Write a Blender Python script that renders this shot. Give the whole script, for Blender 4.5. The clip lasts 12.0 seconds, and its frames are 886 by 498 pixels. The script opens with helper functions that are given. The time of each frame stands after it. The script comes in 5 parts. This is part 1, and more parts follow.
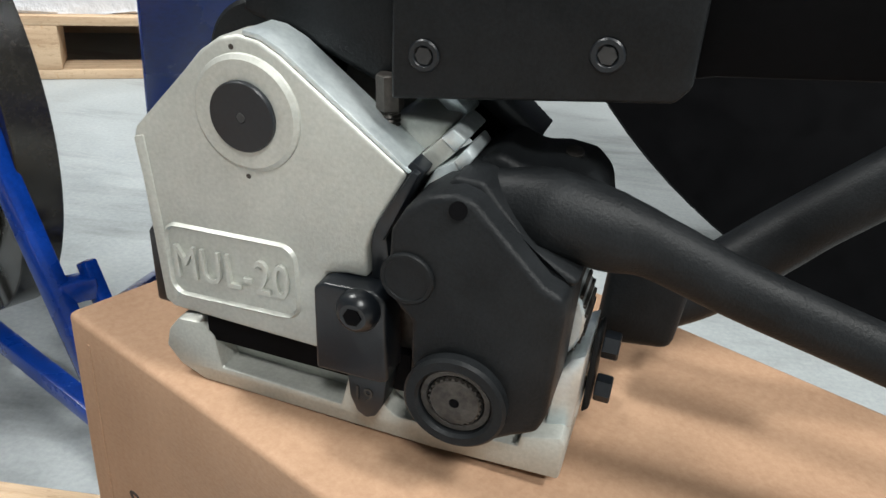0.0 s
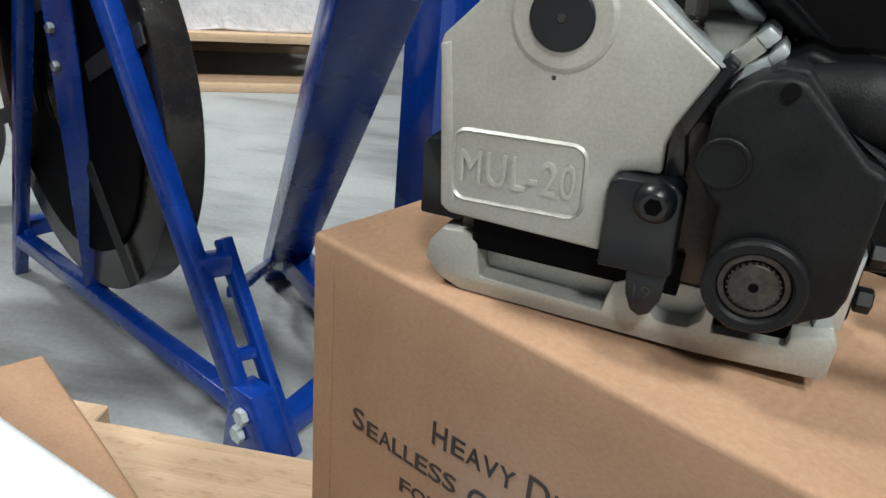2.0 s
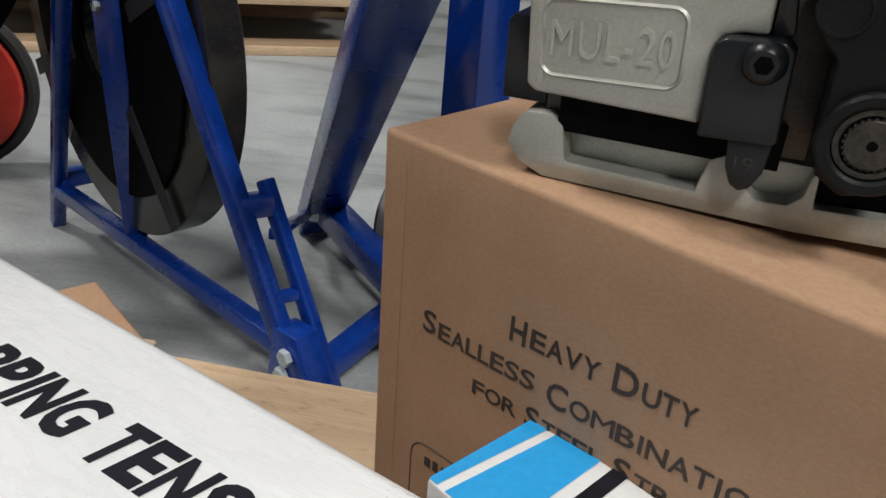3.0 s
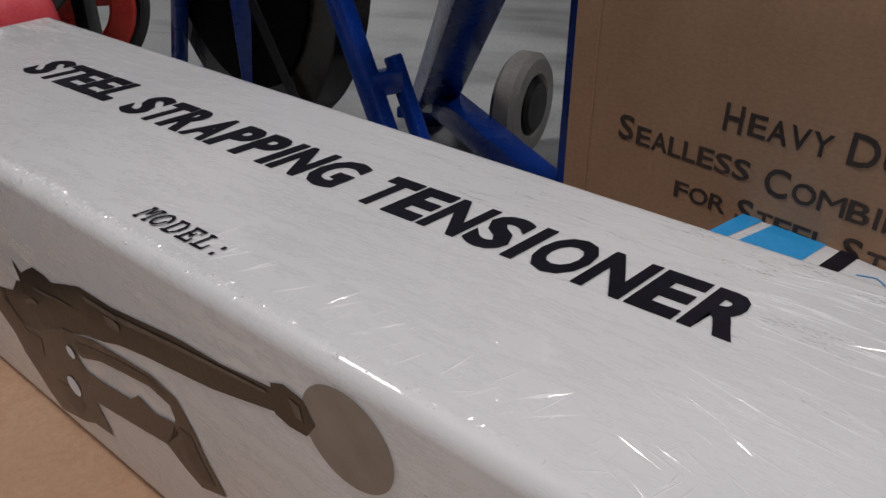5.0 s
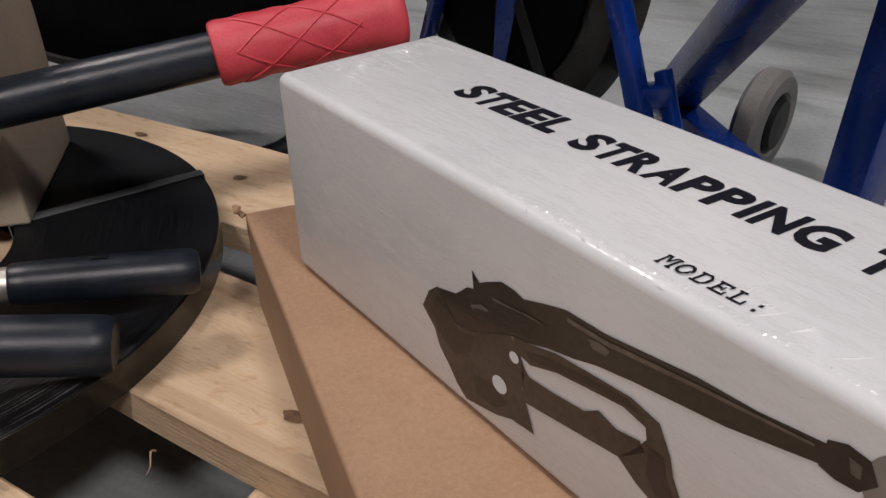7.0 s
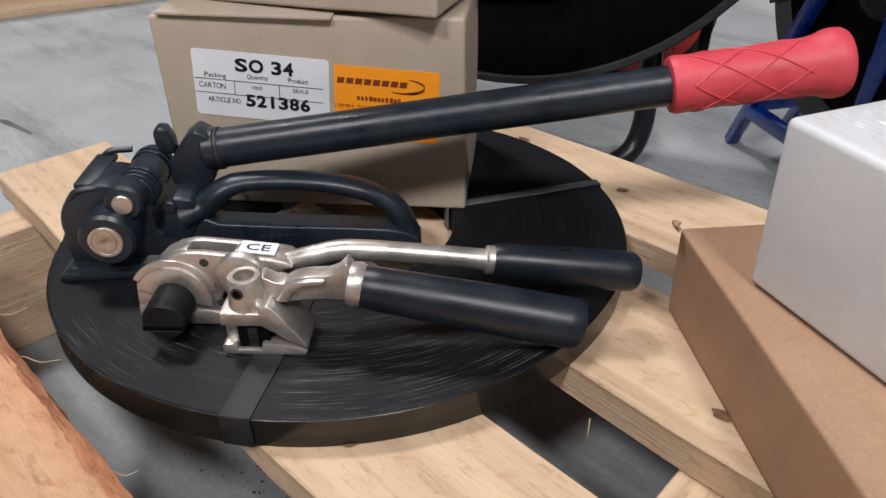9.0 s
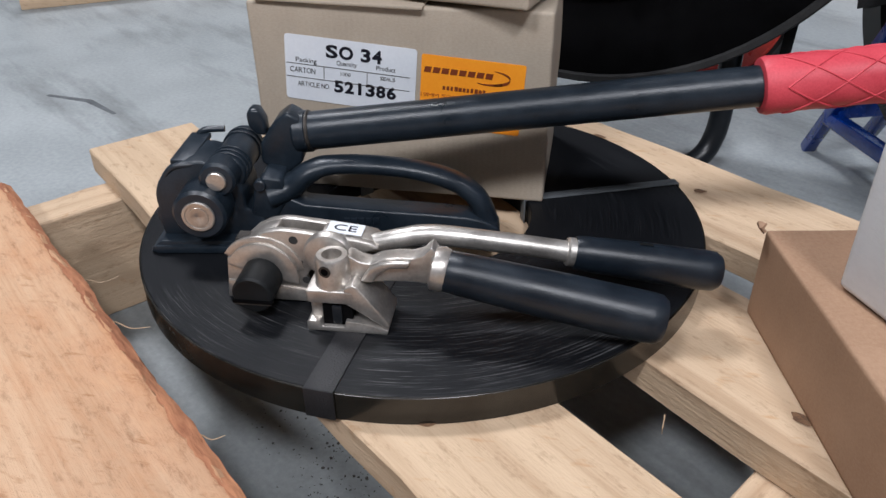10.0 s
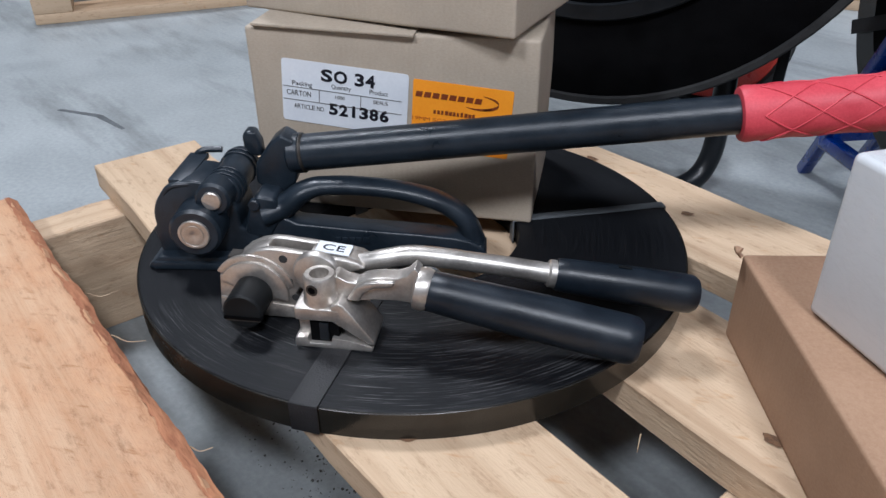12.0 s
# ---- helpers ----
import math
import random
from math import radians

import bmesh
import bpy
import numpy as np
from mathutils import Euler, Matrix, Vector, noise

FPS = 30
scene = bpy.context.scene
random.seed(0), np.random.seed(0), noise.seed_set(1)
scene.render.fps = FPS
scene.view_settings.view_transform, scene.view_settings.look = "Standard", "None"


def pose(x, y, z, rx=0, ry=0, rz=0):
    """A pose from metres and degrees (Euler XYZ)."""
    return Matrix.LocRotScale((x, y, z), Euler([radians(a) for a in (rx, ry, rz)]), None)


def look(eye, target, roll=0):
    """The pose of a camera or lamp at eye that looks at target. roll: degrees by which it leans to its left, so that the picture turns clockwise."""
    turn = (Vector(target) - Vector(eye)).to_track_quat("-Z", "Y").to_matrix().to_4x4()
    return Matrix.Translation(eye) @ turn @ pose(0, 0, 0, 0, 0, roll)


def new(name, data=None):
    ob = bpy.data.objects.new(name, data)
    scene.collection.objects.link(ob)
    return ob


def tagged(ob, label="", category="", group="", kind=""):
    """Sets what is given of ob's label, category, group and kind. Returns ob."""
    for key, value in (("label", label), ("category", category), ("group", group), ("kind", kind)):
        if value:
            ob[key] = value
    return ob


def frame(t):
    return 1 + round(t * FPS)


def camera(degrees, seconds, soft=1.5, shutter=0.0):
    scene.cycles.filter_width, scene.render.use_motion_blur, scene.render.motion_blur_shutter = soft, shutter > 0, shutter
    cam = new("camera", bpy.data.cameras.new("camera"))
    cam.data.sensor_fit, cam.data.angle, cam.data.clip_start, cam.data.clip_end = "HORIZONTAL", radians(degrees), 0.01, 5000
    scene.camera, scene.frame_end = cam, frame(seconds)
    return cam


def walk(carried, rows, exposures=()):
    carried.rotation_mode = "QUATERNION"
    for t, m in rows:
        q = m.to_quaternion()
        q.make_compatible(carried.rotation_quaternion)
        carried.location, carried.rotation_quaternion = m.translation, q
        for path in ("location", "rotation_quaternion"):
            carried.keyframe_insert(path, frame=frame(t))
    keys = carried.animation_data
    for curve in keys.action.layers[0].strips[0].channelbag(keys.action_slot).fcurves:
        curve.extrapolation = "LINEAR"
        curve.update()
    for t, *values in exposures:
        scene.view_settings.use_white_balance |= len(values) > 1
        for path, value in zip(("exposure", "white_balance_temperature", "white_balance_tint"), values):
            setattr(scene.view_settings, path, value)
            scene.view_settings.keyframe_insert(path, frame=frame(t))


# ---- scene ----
cam = camera(60.2, 12.0)
PATH = [
    (0, (-0.0162, 0.0631, 0.4720), (-0.0671, 0.9601, 0.0332), 4.51),
    (0.5, (-0.0259, 0.0584, 0.4598), (-0.0829, 0.9577, 0.0261), 4.09),
    (1, (-0.0396, 0.0527, 0.4488), (-0.1057, 0.9576, 0.0284), 4.10),
    (1.5, (-0.0598, 0.0417, 0.4417), (-0.1435, 0.9486, 0.0288), 4.63),
    (2, (-0.0743, 0.0281, 0.4415), (-0.1864, 0.9352, 0.0358), 4.91),
    (2.5, (-0.0856, 0.0200, 0.4263), (-0.2133, 0.9244, 0.0191), 5.21),
    (2.7, (-0.0883, 0.0203, 0.4201), (-0.2149, 0.9208, 0.0040), 4.90),
    (4.3, (-0.1048, 0.0043, 0.3884), (-0.2884, 0.8468, -0.1181), 0.54),
    (4.5, (-0.1122, 0.0011, 0.3855), (-0.3027, 0.8392, -0.1256), 0.33),
    (5, (-0.1266, -0.0089, 0.3731), (-0.3469, 0.8139, -0.1509), -0.61),
    (5.5, (-0.1434, -0.0211, 0.3655), (-0.3829, 0.7904, -0.1674), -0.23),
    (6, (-0.1682, -0.0305, 0.3729), (-0.4525, 0.7631, -0.1652), -0.24),
    (6.5, (-0.1884, -0.0385, 0.3820), (-0.5154, 0.7389, -0.1554), -0.22),
    (6.7, (-0.1966, -0.0425, 0.3882), (-0.5448, 0.7239, -0.1516), -0.15),
    (8.3, (-0.2555, -0.1105, 0.4294), (-0.7792, 0.5568, -0.1001), -0.91),
    (8.5, (-0.2656, -0.1253, 0.4304), (-0.8078, 0.5265, -0.0999), -0.59),
    (9, (-0.2829, -0.1632, 0.4300), (-0.8851, 0.4335, -0.1004), -1.20),
    (9.5, (-0.2915, -0.1797, 0.4276), (-0.9229, 0.3864, -0.1024), -1.34),
    (10, (-0.2890, -0.1832, 0.4287), (-0.9350, 0.3647, -0.1028), -0.68),
    (10.5, (-0.2808, -0.1864, 0.4325), (-0.9289, 0.3585, -0.0995), -0.08),
    (11, (-0.2773, -0.1861, 0.4384), (-0.9311, 0.3574, -0.0881), -0.12),
    (11.5, (-0.2741, -0.1786, 0.4380), (-0.9314, 0.3644, -0.0847), -0.17),
    (12, (-0.2713, -0.1781, 0.4401), (-0.9328, 0.3656, -0.0766), -0.45),
]
EXPOSURES = [(0.0, 0.25, 6300, 3), (1.5, 0.16, 6250, 2), (2.0, 0.03, 6350, 3), (2.7, -0.32, 6650, 5), (4.3, -1.25, 6550, 13), (5.5, -1.4, 6600, 13), (6.7, -1.1, 6700, 14), (8.3, -0.42, 6650, 14), (9.5, -0.4, 6100, 10), (10.5, -0.40, 5800, 9), (12.0, -0.40, 5650, 8)]
walk(cam, [(t, look(eye, target, roll)) for t, eye, target, roll in PATH], EXPOSURES)

# ---- light: the hall's high ceiling lamps and a dim sky behind the walls ----
world = bpy.data.worlds.new("world")
world.use_nodes = True
world.node_tree.nodes["Background"].inputs[0].default_value = (0.8, 0.9, 1.0, 1)
world.node_tree.nodes["Background"].inputs[1].default_value = 0.03
scene.world = world


def lamp(name, eye, target, size, watts, colour):
    data = bpy.data.lights.new(name, "AREA")
    data.shape, data.size, data.energy, data.color = "DISK", size, watts, colour
    ob = new(name, data)
    ob.matrix_world = look(eye, target)
    return ob


LAMPS = [((3.2, -1.8, 5.6), 430.0), ((-3.4, 0.6, 5.6), 330.0), ((4.4, 3.8, 5.6), 300.0), ((0.7, -4.4, 5.6), 400.0)]
for place, watts in LAMPS:
    lamp("hall_lamp_light", place, (place[0] * 0.9, place[1] * 0.9, 0), 1.1, watts, (1.0, 0.95, 0.93))


# ---- materials ----
def shader(name):
    m = bpy.data.materials.new(name)
    m.use_nodes = True
    return m, m.node_tree, m.node_tree.nodes["Principled BSDF"]


def noise_at(tree, coord, scale, detail=4.0, rough=0.55, stretch=(1, 1, 1)):
    mapping = tree.nodes.new("ShaderNodeMapping")
    mapping.inputs["Scale"].default_value = stretch
    tree.links.new(coord, mapping.inputs["Vector"])
    n = tree.nodes.new("ShaderNodeTexNoise")
    n.inputs["Scale"].default_value, n.inputs["Detail"].default_value, n.inputs["Roughness"].default_value = scale, detail, rough
    tree.links.new(mapping.outputs[0], n.inputs["Vector"])
    return n.outputs["Fac"]


def ramp(tree, fac, stops):
    r = tree.nodes.new("ShaderNodeValToRGB")
    while len(r.color_ramp.elements) < len(stops):
        r.color_ramp.elements.new(0.5)
    for e, (at, col) in zip(r.color_ramp.elements, stops):
        e.position, e.color = at, (*col, 1)
    tree.links.new(fac, r.inputs["Fac"])
    return r.outputs["Color"]


def mix(tree, fac, a, b, mode="MIX"):
    n = tree.nodes.new("ShaderNodeMix")
    n.data_type, n.blend_type = "RGBA", mode
    if isinstance(fac, float):
        n.inputs["Factor"].default_value = fac
    else:
        tree.links.new(fac, n.inputs["Factor"])
    tree.links.new(a, n.inputs["A"])
    tree.links.new(b, n.inputs["B"])
    return n.outputs["Result"]


def relief(tree, bsdf, heights, normal="Normal"):
    last = None
    for h, strength, distance in heights:
        b = tree.nodes.new("ShaderNodeBump")
        b.inputs["Strength"].default_value, b.inputs["Distance"].default_value = strength, distance
        tree.links.new(h, b.inputs["Height"])
        if last:
            tree.links.new(last, b.inputs["Normal"])
        last = b.outputs[0]
    tree.links.new(last, bsdf.inputs[normal])


def spread(tree, fac, low, high):
    n = tree.nodes.new("ShaderNodeMapRange")
    n.inputs["From Min"].default_value, n.inputs["From Max"].default_value = 0.3, 0.7
    n.inputs["To Min"].default_value, n.inputs["To Max"].default_value = low, high
    tree.links.new(fac, n.inputs["Value"])
    return n.outputs[0]


def surface(name, dark, light, rough=(0.4, 0.6), metal=0.0, big=20.0, fine=400.0, bump=0.15, depth=0.0004, coat=0.0, stretch=(1, 1, 1), spec=0.5):
    m, t, b = shader(name)
    co = t.nodes.new("ShaderNodeTexCoord").outputs["Object"]
    n1, n2 = noise_at(t, co, big, 5, 0.6, stretch), noise_at(t, co, fine, 3, 0.6, stretch)
    both = t.nodes.new("ShaderNodeMath")
    both.operation = "ADD"
    half = t.nodes.new("ShaderNodeMath")
    half.operation = "MULTIPLY_ADD"
    t.links.new(n2, half.inputs[0])
    half.inputs[1].default_value, half.inputs[2].default_value = 0.5, -0.25
    t.links.new(n1, both.inputs[0])
    t.links.new(half.outputs[0], both.inputs[1])
    t.links.new(ramp(t, both.outputs[0], [(0.3, dark), (0.7, light)]), b.inputs["Base Color"])
    t.links.new(spread(t, n1, *rough), b.inputs["Roughness"])
    b.inputs["Metallic"].default_value, b.inputs["Coat Weight"].default_value = metal, coat
    b.inputs["Coat Roughness"].default_value = 0.12
    b.inputs["Specular IOR Level"].default_value = spec
    relief(t, b, [(n1, bump * 0.5, depth * 3), (n2, bump, depth)])
    return m


def timber(name, pale, dark, rings=1.0, rough_sawn=0.5):
    """Rough-sawn softwood with grain along x, knots and saw fuzz."""
    m, t, b = shader(name)
    info = t.nodes.new("ShaderNodeObjectInfo").outputs["Random"]
    tc = t.nodes.new("ShaderNodeTexCoord").outputs["Object"]
    shift = t.nodes.new("ShaderNodeVectorMath")
    shift.operation = "MULTIPLY_ADD"
    t.links.new(info, shift.inputs[0])
    shift.inputs[1].default_value = (7, 3, 5)
    t.links.new(tc, shift.inputs[2])
    co = shift.outputs[0]
    warp = noise_at(t, co, 5.0, 3, 0.5, (0.5, 2, 2))
    wav = t.nodes.new("ShaderNodeTexWave")
    wav.wave_type, wav.bands_direction = "BANDS", "Y"
    wav.inputs["Scale"].default_value, wav.inputs["Distortion"].default_value = 14.0 * rings, 9.0
    wav.inputs["Detail"].default_value, wav.inputs["Detail Scale"].default_value = 3.0, 0.9
    mp = t.nodes.new("ShaderNodeMapping")
    mp.inputs["Scale"].default_value = (0.16, 1, 1)
    mp.inputs["Rotation"].default_value = (0.55, 0, 0)
    t.links.new(co, mp.inputs["Vector"])
    t.links.new(mp.outputs[0], wav.inputs["Vector"])
    fibre = noise_at(t, co, 300.0, 4, 0.7, (0.04, 1, 1))
    blotch = noise_at(t, co, 4.0, 3, 0.5, (0.35, 1, 1))
    mid = tuple((p + d) / 2 for p, d in zip(pale, dark))
    fuzz, line = noise_at(t, co, 150.0, 5, 0.75, (0.35, 1, 1)), noise_at(t, co, 60.0, 4, 0.7, (0.035, 1, 1))
    slant = t.nodes.new("ShaderNodeMapping")
    slant.inputs["Rotation"].default_value = (0, 0.5, 0.9)
    t.links.new(co, slant.inputs["Vector"])
    saw = noise_at(t, slant.outputs[0], 130.0, 3, 0.6, (1, 0.06, 0.06))
    flecks = noise_at(t, slant.outputs[0], 210.0, 3, 0.6, (0.9, 0.22, 0.22))
    c1 = ramp(t, wav.outputs["Fac"], [(0.1, pale), (0.7, mid), (1.0, dark)])
    c2 = ramp(t, fibre, [(0.34, mid), (0.58, pale)])
    c3 = ramp(t, blotch, [(0.36, tuple(v * 0.62 for v in (mid[0], mid[0] * 0.80, mid[0] * 0.60))), (0.58, pale)])
    c4 = ramp(t, line, [(0.33, dark), (0.50, pale)])
    wood = mix(t, 0.40, mix(t, 0.36, mix(t, 0.38, c1, c2), c3), c4)
    ruddy = noise_at(t, co, 16.0, 5, 0.7, (0.5, 1, 1))
    wood = mix(t, ramp(t, ruddy, [(0.46, (0, 0, 0)), (0.66, (0.55 * (rough_sawn - 0.3),) * 3)]), wood, ramp(t, fuzz, [(0.3, (0.33, 0.125, 0.05)), (0.7, (0.58, 0.30, 0.15))]))
    weak = 1.0 - 0.26 * rough_sawn
    if rough_sawn > 0.9:
        across = t.nodes.new("ShaderNodeSeparateXYZ")
        t.links.new(tc, across.inputs[0])
        edge = t.nodes.new("ShaderNodeMath")
        edge.operation = "MULTIPLY_ADD"
        t.links.new(ruddy, edge.inputs[0])
        edge.inputs[1].default_value = 0.11
        t.links.new(across.outputs[1], edge.inputs[2])
        band = ramp(t, edge.outputs[0], [(0.105, (0, 0, 0)), (0.160, (0.34, 0.34, 0.34))])
        wood = mix(t, band, wood, ramp(t, fuzz, [(0.3, (0.34, 0.13, 0.055)), (0.7, (0.58, 0.31, 0.155))]))
    nicks = ramp(t, flecks, [(0.24, (weak, weak * 0.88, weak * 0.76)), (0.38, (1, 1, 1))])
    grime = ramp(t, fuzz, [(0.28, (0.62, 0.57, 0.52)), (0.46, (1, 1, 1))])
    worn = mix(t, 1.0, mix(t, 0.8, wood, mix(t, 1.0, wood, grime, "MULTIPLY")), nicks, "MULTIPLY")
    t.links.new(worn, b.inputs["Base Color"])
    b.inputs["Roughness"].default_value = 0.8
    b.inputs["Specular IOR Level"].default_value = 0.25
    relief(t, b, [(fibre, 0.8, 0.0010), (fuzz, 0.6, 0.0016), (saw, 0.35 * rough_sawn, 0.0016), (flecks, 0.5 * rough_sawn, 0.0016)])
    return m


def board(name, dark, light, coat=0.0):
    """Corrugated cardboard: flutes showing faintly through the liner, fibres, scuffs."""
    m, t, b = shader(name)
    co = t.nodes.new("ShaderNodeTexCoord").outputs["Object"]
    flute = t.nodes.new("ShaderNodeTexWave")
    flute.bands_direction = "X"
    flute.inputs["Scale"].default_value = 75.0
    flute.inputs["Distortion"].default_value = 0.6
    t.links.new(co, flute.inputs["Vector"])
    fibre, blot = noise_at(t, co, 900.0, 3, 0.7, (0.5, 0.5, 1)), noise_at(t, co, 26.0, 5, 0.65)
    scuff = noise_at(t, co, 7.0, 4, 0.6)
    base = mix(t, 0.45, ramp(t, fibre, [(0.3, dark), (0.7, light)]), ramp(t, blot, [(0.3, dark), (0.7, light)]))
    worn = ramp(t, scuff, [(0.3, (0.9, 0.9, 0.9)), (0.7, (1.0, 1.0, 1.0))])
    t.links.new(mix(t, 1.0, base, worn, "MULTIPLY"), b.inputs["Base Color"])
    b.inputs["Roughness"].default_value, b.inputs["Coat Weight"].default_value = 0.72, coat
    b.inputs["Specular IOR Level"].default_value = 0.3
    relief(t, b, [(flute.outputs["Fac"], 0.11, 0.0006), (blot, 0.22, 0.002), (fibre, 0.15, 0.0003)])
    return m


def film_white(name):
    """Glossy white card shrink-wrapped in clear film with fine creases."""
    m, t, b = shader(name)
    co = t.nodes.new("ShaderNodeTexCoord").outputs["Object"]
    crease, soft = noise_at(t, co, 70.0, 5, 0.8, (0.3, 1.8, 1)), noise_at(t, co, 12.0, 3, 0.5)
    pleat = noise_at(t, co, 150.0, 5, 0.8, (0.35, 1.3, 1))
    sep = t.nodes.new("ShaderNodeSeparateXYZ")
    t.links.new(co, sep.inputs[0])
    ends = ramp(t, sep.outputs[0], [(0.0, (1, 1, 1)), (0.05, (0.15, 0.15, 0.15)), (0.20, (0.06, 0.06, 0.06)), (0.28, (1, 1, 1))])
    bunched = t.nodes.new("ShaderNodeMath")
    bunched.operation = "MULTIPLY"
    t.links.new(ramp(t, pleat, [(0.50, (0, 0, 0)), (0.62, (1, 1, 1))]), bunched.inputs[0])
    t.links.new(ends, bunched.inputs[1])
    t.links.new(ramp(t, soft, [(0.3, (0.62, 0.645, 0.67)), (0.7, (0.71, 0.73, 0.75))]), b.inputs["Base Color"])
    b.inputs["Roughness"].default_value = 0.5
    b.inputs["Coat Weight"].default_value, b.inputs["Coat Roughness"].default_value = 0.8, 0.09
    relief(t, b, [(soft, 0.5, 0.004), (ramp(t, crease, [(0.56, (0, 0, 0)), (0.66, (1, 1, 1))]), 0.35, 0.0014), (bunched.outputs[0], 1.0, 0.008)], "Coat Normal")
    return m


def concrete():
    m, t, b = shader("concrete")
    co = t.nodes.new("ShaderNodeTexCoord").outputs["Object"]
    cloud, blot, grain = noise_at(t, co, 1.6, 6, 0.6), noise_at(t, co, 9.0, 6, 0.7), noise_at(t, co, 160.0, 4, 0.7)
    streak = noise_at(t, co, 5.0, 5, 0.7, (0.35, 1.5, 1))
    c = mix(t, 0.45, ramp(t, cloud, [(0.32, (0.16, 0.185, 0.195)), (0.68, (0.36, 0.39, 0.40))]), ramp(t, blot, [(0.3, (0.19, 0.21, 0.22)), (0.5, (0.28, 0.305, 0.31)), (0.75, (0.38, 0.405, 0.41))]))
    c = mix(t, 0.30, c, ramp(t, grain, [(0.3, (0.2, 0.21, 0.22)), (0.7, (0.44, 0.46, 0.46))]))
    stain = ramp(t, streak, [(0.30, (0.42, 0.42, 0.41)), (0.50, (1, 1, 1))])
    t.links.new(mix(t, 0.8, c, mix(t, 1.0, c, stain, "MULTIPLY")), b.inputs["Base Color"])
    t.links.new(spread(t, blot, 0.42, 0.7), b.inputs["Roughness"])
    relief(t, b, [(blot, 0.2, 0.003), (grain, 0.25, 0.001)])
    return m


def coiled(name):
    """Edges of many turns of black strap seen from above: rings with bright scratches."""
    m, t, b = shader(name)
    co = t.nodes.new("ShaderNodeTexCoord").outputs["Object"]
    grad = t.nodes.new("ShaderNodeVectorMath")
    grad.operation = "LENGTH"
    t.links.new(co, grad.inputs[0])
    sep = t.nodes.new("ShaderNodeSeparateXYZ")
    t.links.new(co, sep.inputs[0])
    arc = t.nodes.new("ShaderNodeMath")
    arc.operation = "ARCTAN2"
    t.links.new(sep.outputs[1], arc.inputs[0])
    t.links.new(sep.outputs[0], arc.inputs[1])
    comb = t.nodes.new("ShaderNodeCombineXYZ")
    t.links.new(grad.outputs["Value"], comb.inputs[0])
    small = t.nodes.new("ShaderNodeMath")
    small.operation = "MULTIPLY"
    t.links.new(arc.outputs[0], small.inputs[0])
    small.inputs[1].default_value = 0.0022
    t.links.new(small.outputs[0], comb.inputs[1])
    rings = noise_at(t, comb.outputs[0], 1500.0, 3, 0.7)
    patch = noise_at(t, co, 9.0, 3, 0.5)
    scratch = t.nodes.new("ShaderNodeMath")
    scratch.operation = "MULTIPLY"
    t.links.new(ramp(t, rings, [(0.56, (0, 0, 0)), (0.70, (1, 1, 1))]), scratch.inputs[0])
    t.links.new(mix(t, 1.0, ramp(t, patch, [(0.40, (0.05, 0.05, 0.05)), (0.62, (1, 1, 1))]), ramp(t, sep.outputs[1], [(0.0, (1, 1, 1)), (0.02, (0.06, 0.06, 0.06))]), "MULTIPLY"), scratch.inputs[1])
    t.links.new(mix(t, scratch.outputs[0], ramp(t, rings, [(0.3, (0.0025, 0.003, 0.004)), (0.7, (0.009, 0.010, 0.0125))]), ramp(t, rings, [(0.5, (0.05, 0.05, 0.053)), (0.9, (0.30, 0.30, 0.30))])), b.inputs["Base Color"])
    t.links.new(spread(t, rings, 0.38, 0.6), b.inputs["Roughness"])
    b.inputs["Specular IOR Level"].default_value = 0.2
    relief(t, b, [(rings, 0.40, 0.0004)])
    return m


WOOD = timber("pallet_timber", (0.60, 0.45, 0.305), (0.35, 0.225, 0.13), 1.0, 0.35)
WOOD_RAW = timber("rough_slab_timber", (0.56, 0.375, 0.24), (0.36, 0.17, 0.075), 0.7, 1.0)
BARK = surface("raw_bark_edge", (0.22, 0.075, 0.035), (0.48, 0.22, 0.11), (0.8, 0.95), 0, 30, 220, 0.9, 0.002, stretch=(0.3, 1, 1))
CONCRETE = concrete()
KRAFT = board("kraft_board", (0.300, 0.180, 0.110), (0.415, 0.268, 0.172))
BUFF = board("buff_board", (0.38, 0.32, 0.25), (0.49, 0.42, 0.335))
WHITE_FILM = film_white("film_wrapped_white_card")
INK = surface("black_ink", (0.006, 0.006, 0.010), (0.014, 0.014, 0.022), (0.45, 0.6), spec=0.2)
INK_ON_BOARD = surface("ink_on_board", (0.02, 0.015, 0.012), (0.05, 0.036, 0.03), (0.6, 0.8), fine=900)
STEEL_CAST = surface("nickelled_casting", (0.375, 0.382, 0.352), (0.52, 0.528, 0.49), (0.45, 0.6), 0.55, 30, 900, 0.35, 0.00025)
STEEL_BRIGHT = surface("polished_nickel", (0.42, 0.39, 0.36), (0.62, 0.59, 0.55), (0.30, 0.46), 0.85, 60, 500, 0.22, 0.0003)
ZINC = surface("zinc_plated_steel", (0.50, 0.56, 0.58), (0.72, 0.78, 0.79), (0.30, 0.48), 0.7, 60, 600, 0.15, 0.0002)
BLACK_CAST = surface("black_powder_coat", (0.005, 0.0057, 0.0063), (0.013, 0.0145, 0.016), (0.38, 0.54), 0, 40, 1400, 0.45, 0.00028, spec=0.15)
BLACK_SATIN = surface("black_satin_plastic", (0.004, 0.0052, 0.0068), (0.010, 0.0122, 0.0155), (0.28, 0.42), 0, 30, 900, 0.2, 0.0002, spec=0.40)
GRIP_RUBBER = surface("dipped_grip_rubber", (0.004, 0.0066, 0.0108), (0.010, 0.0160, 0.0245), (0.30, 0.44), 0, 45, 900, 0.3, 0.0003, spec=0.42)
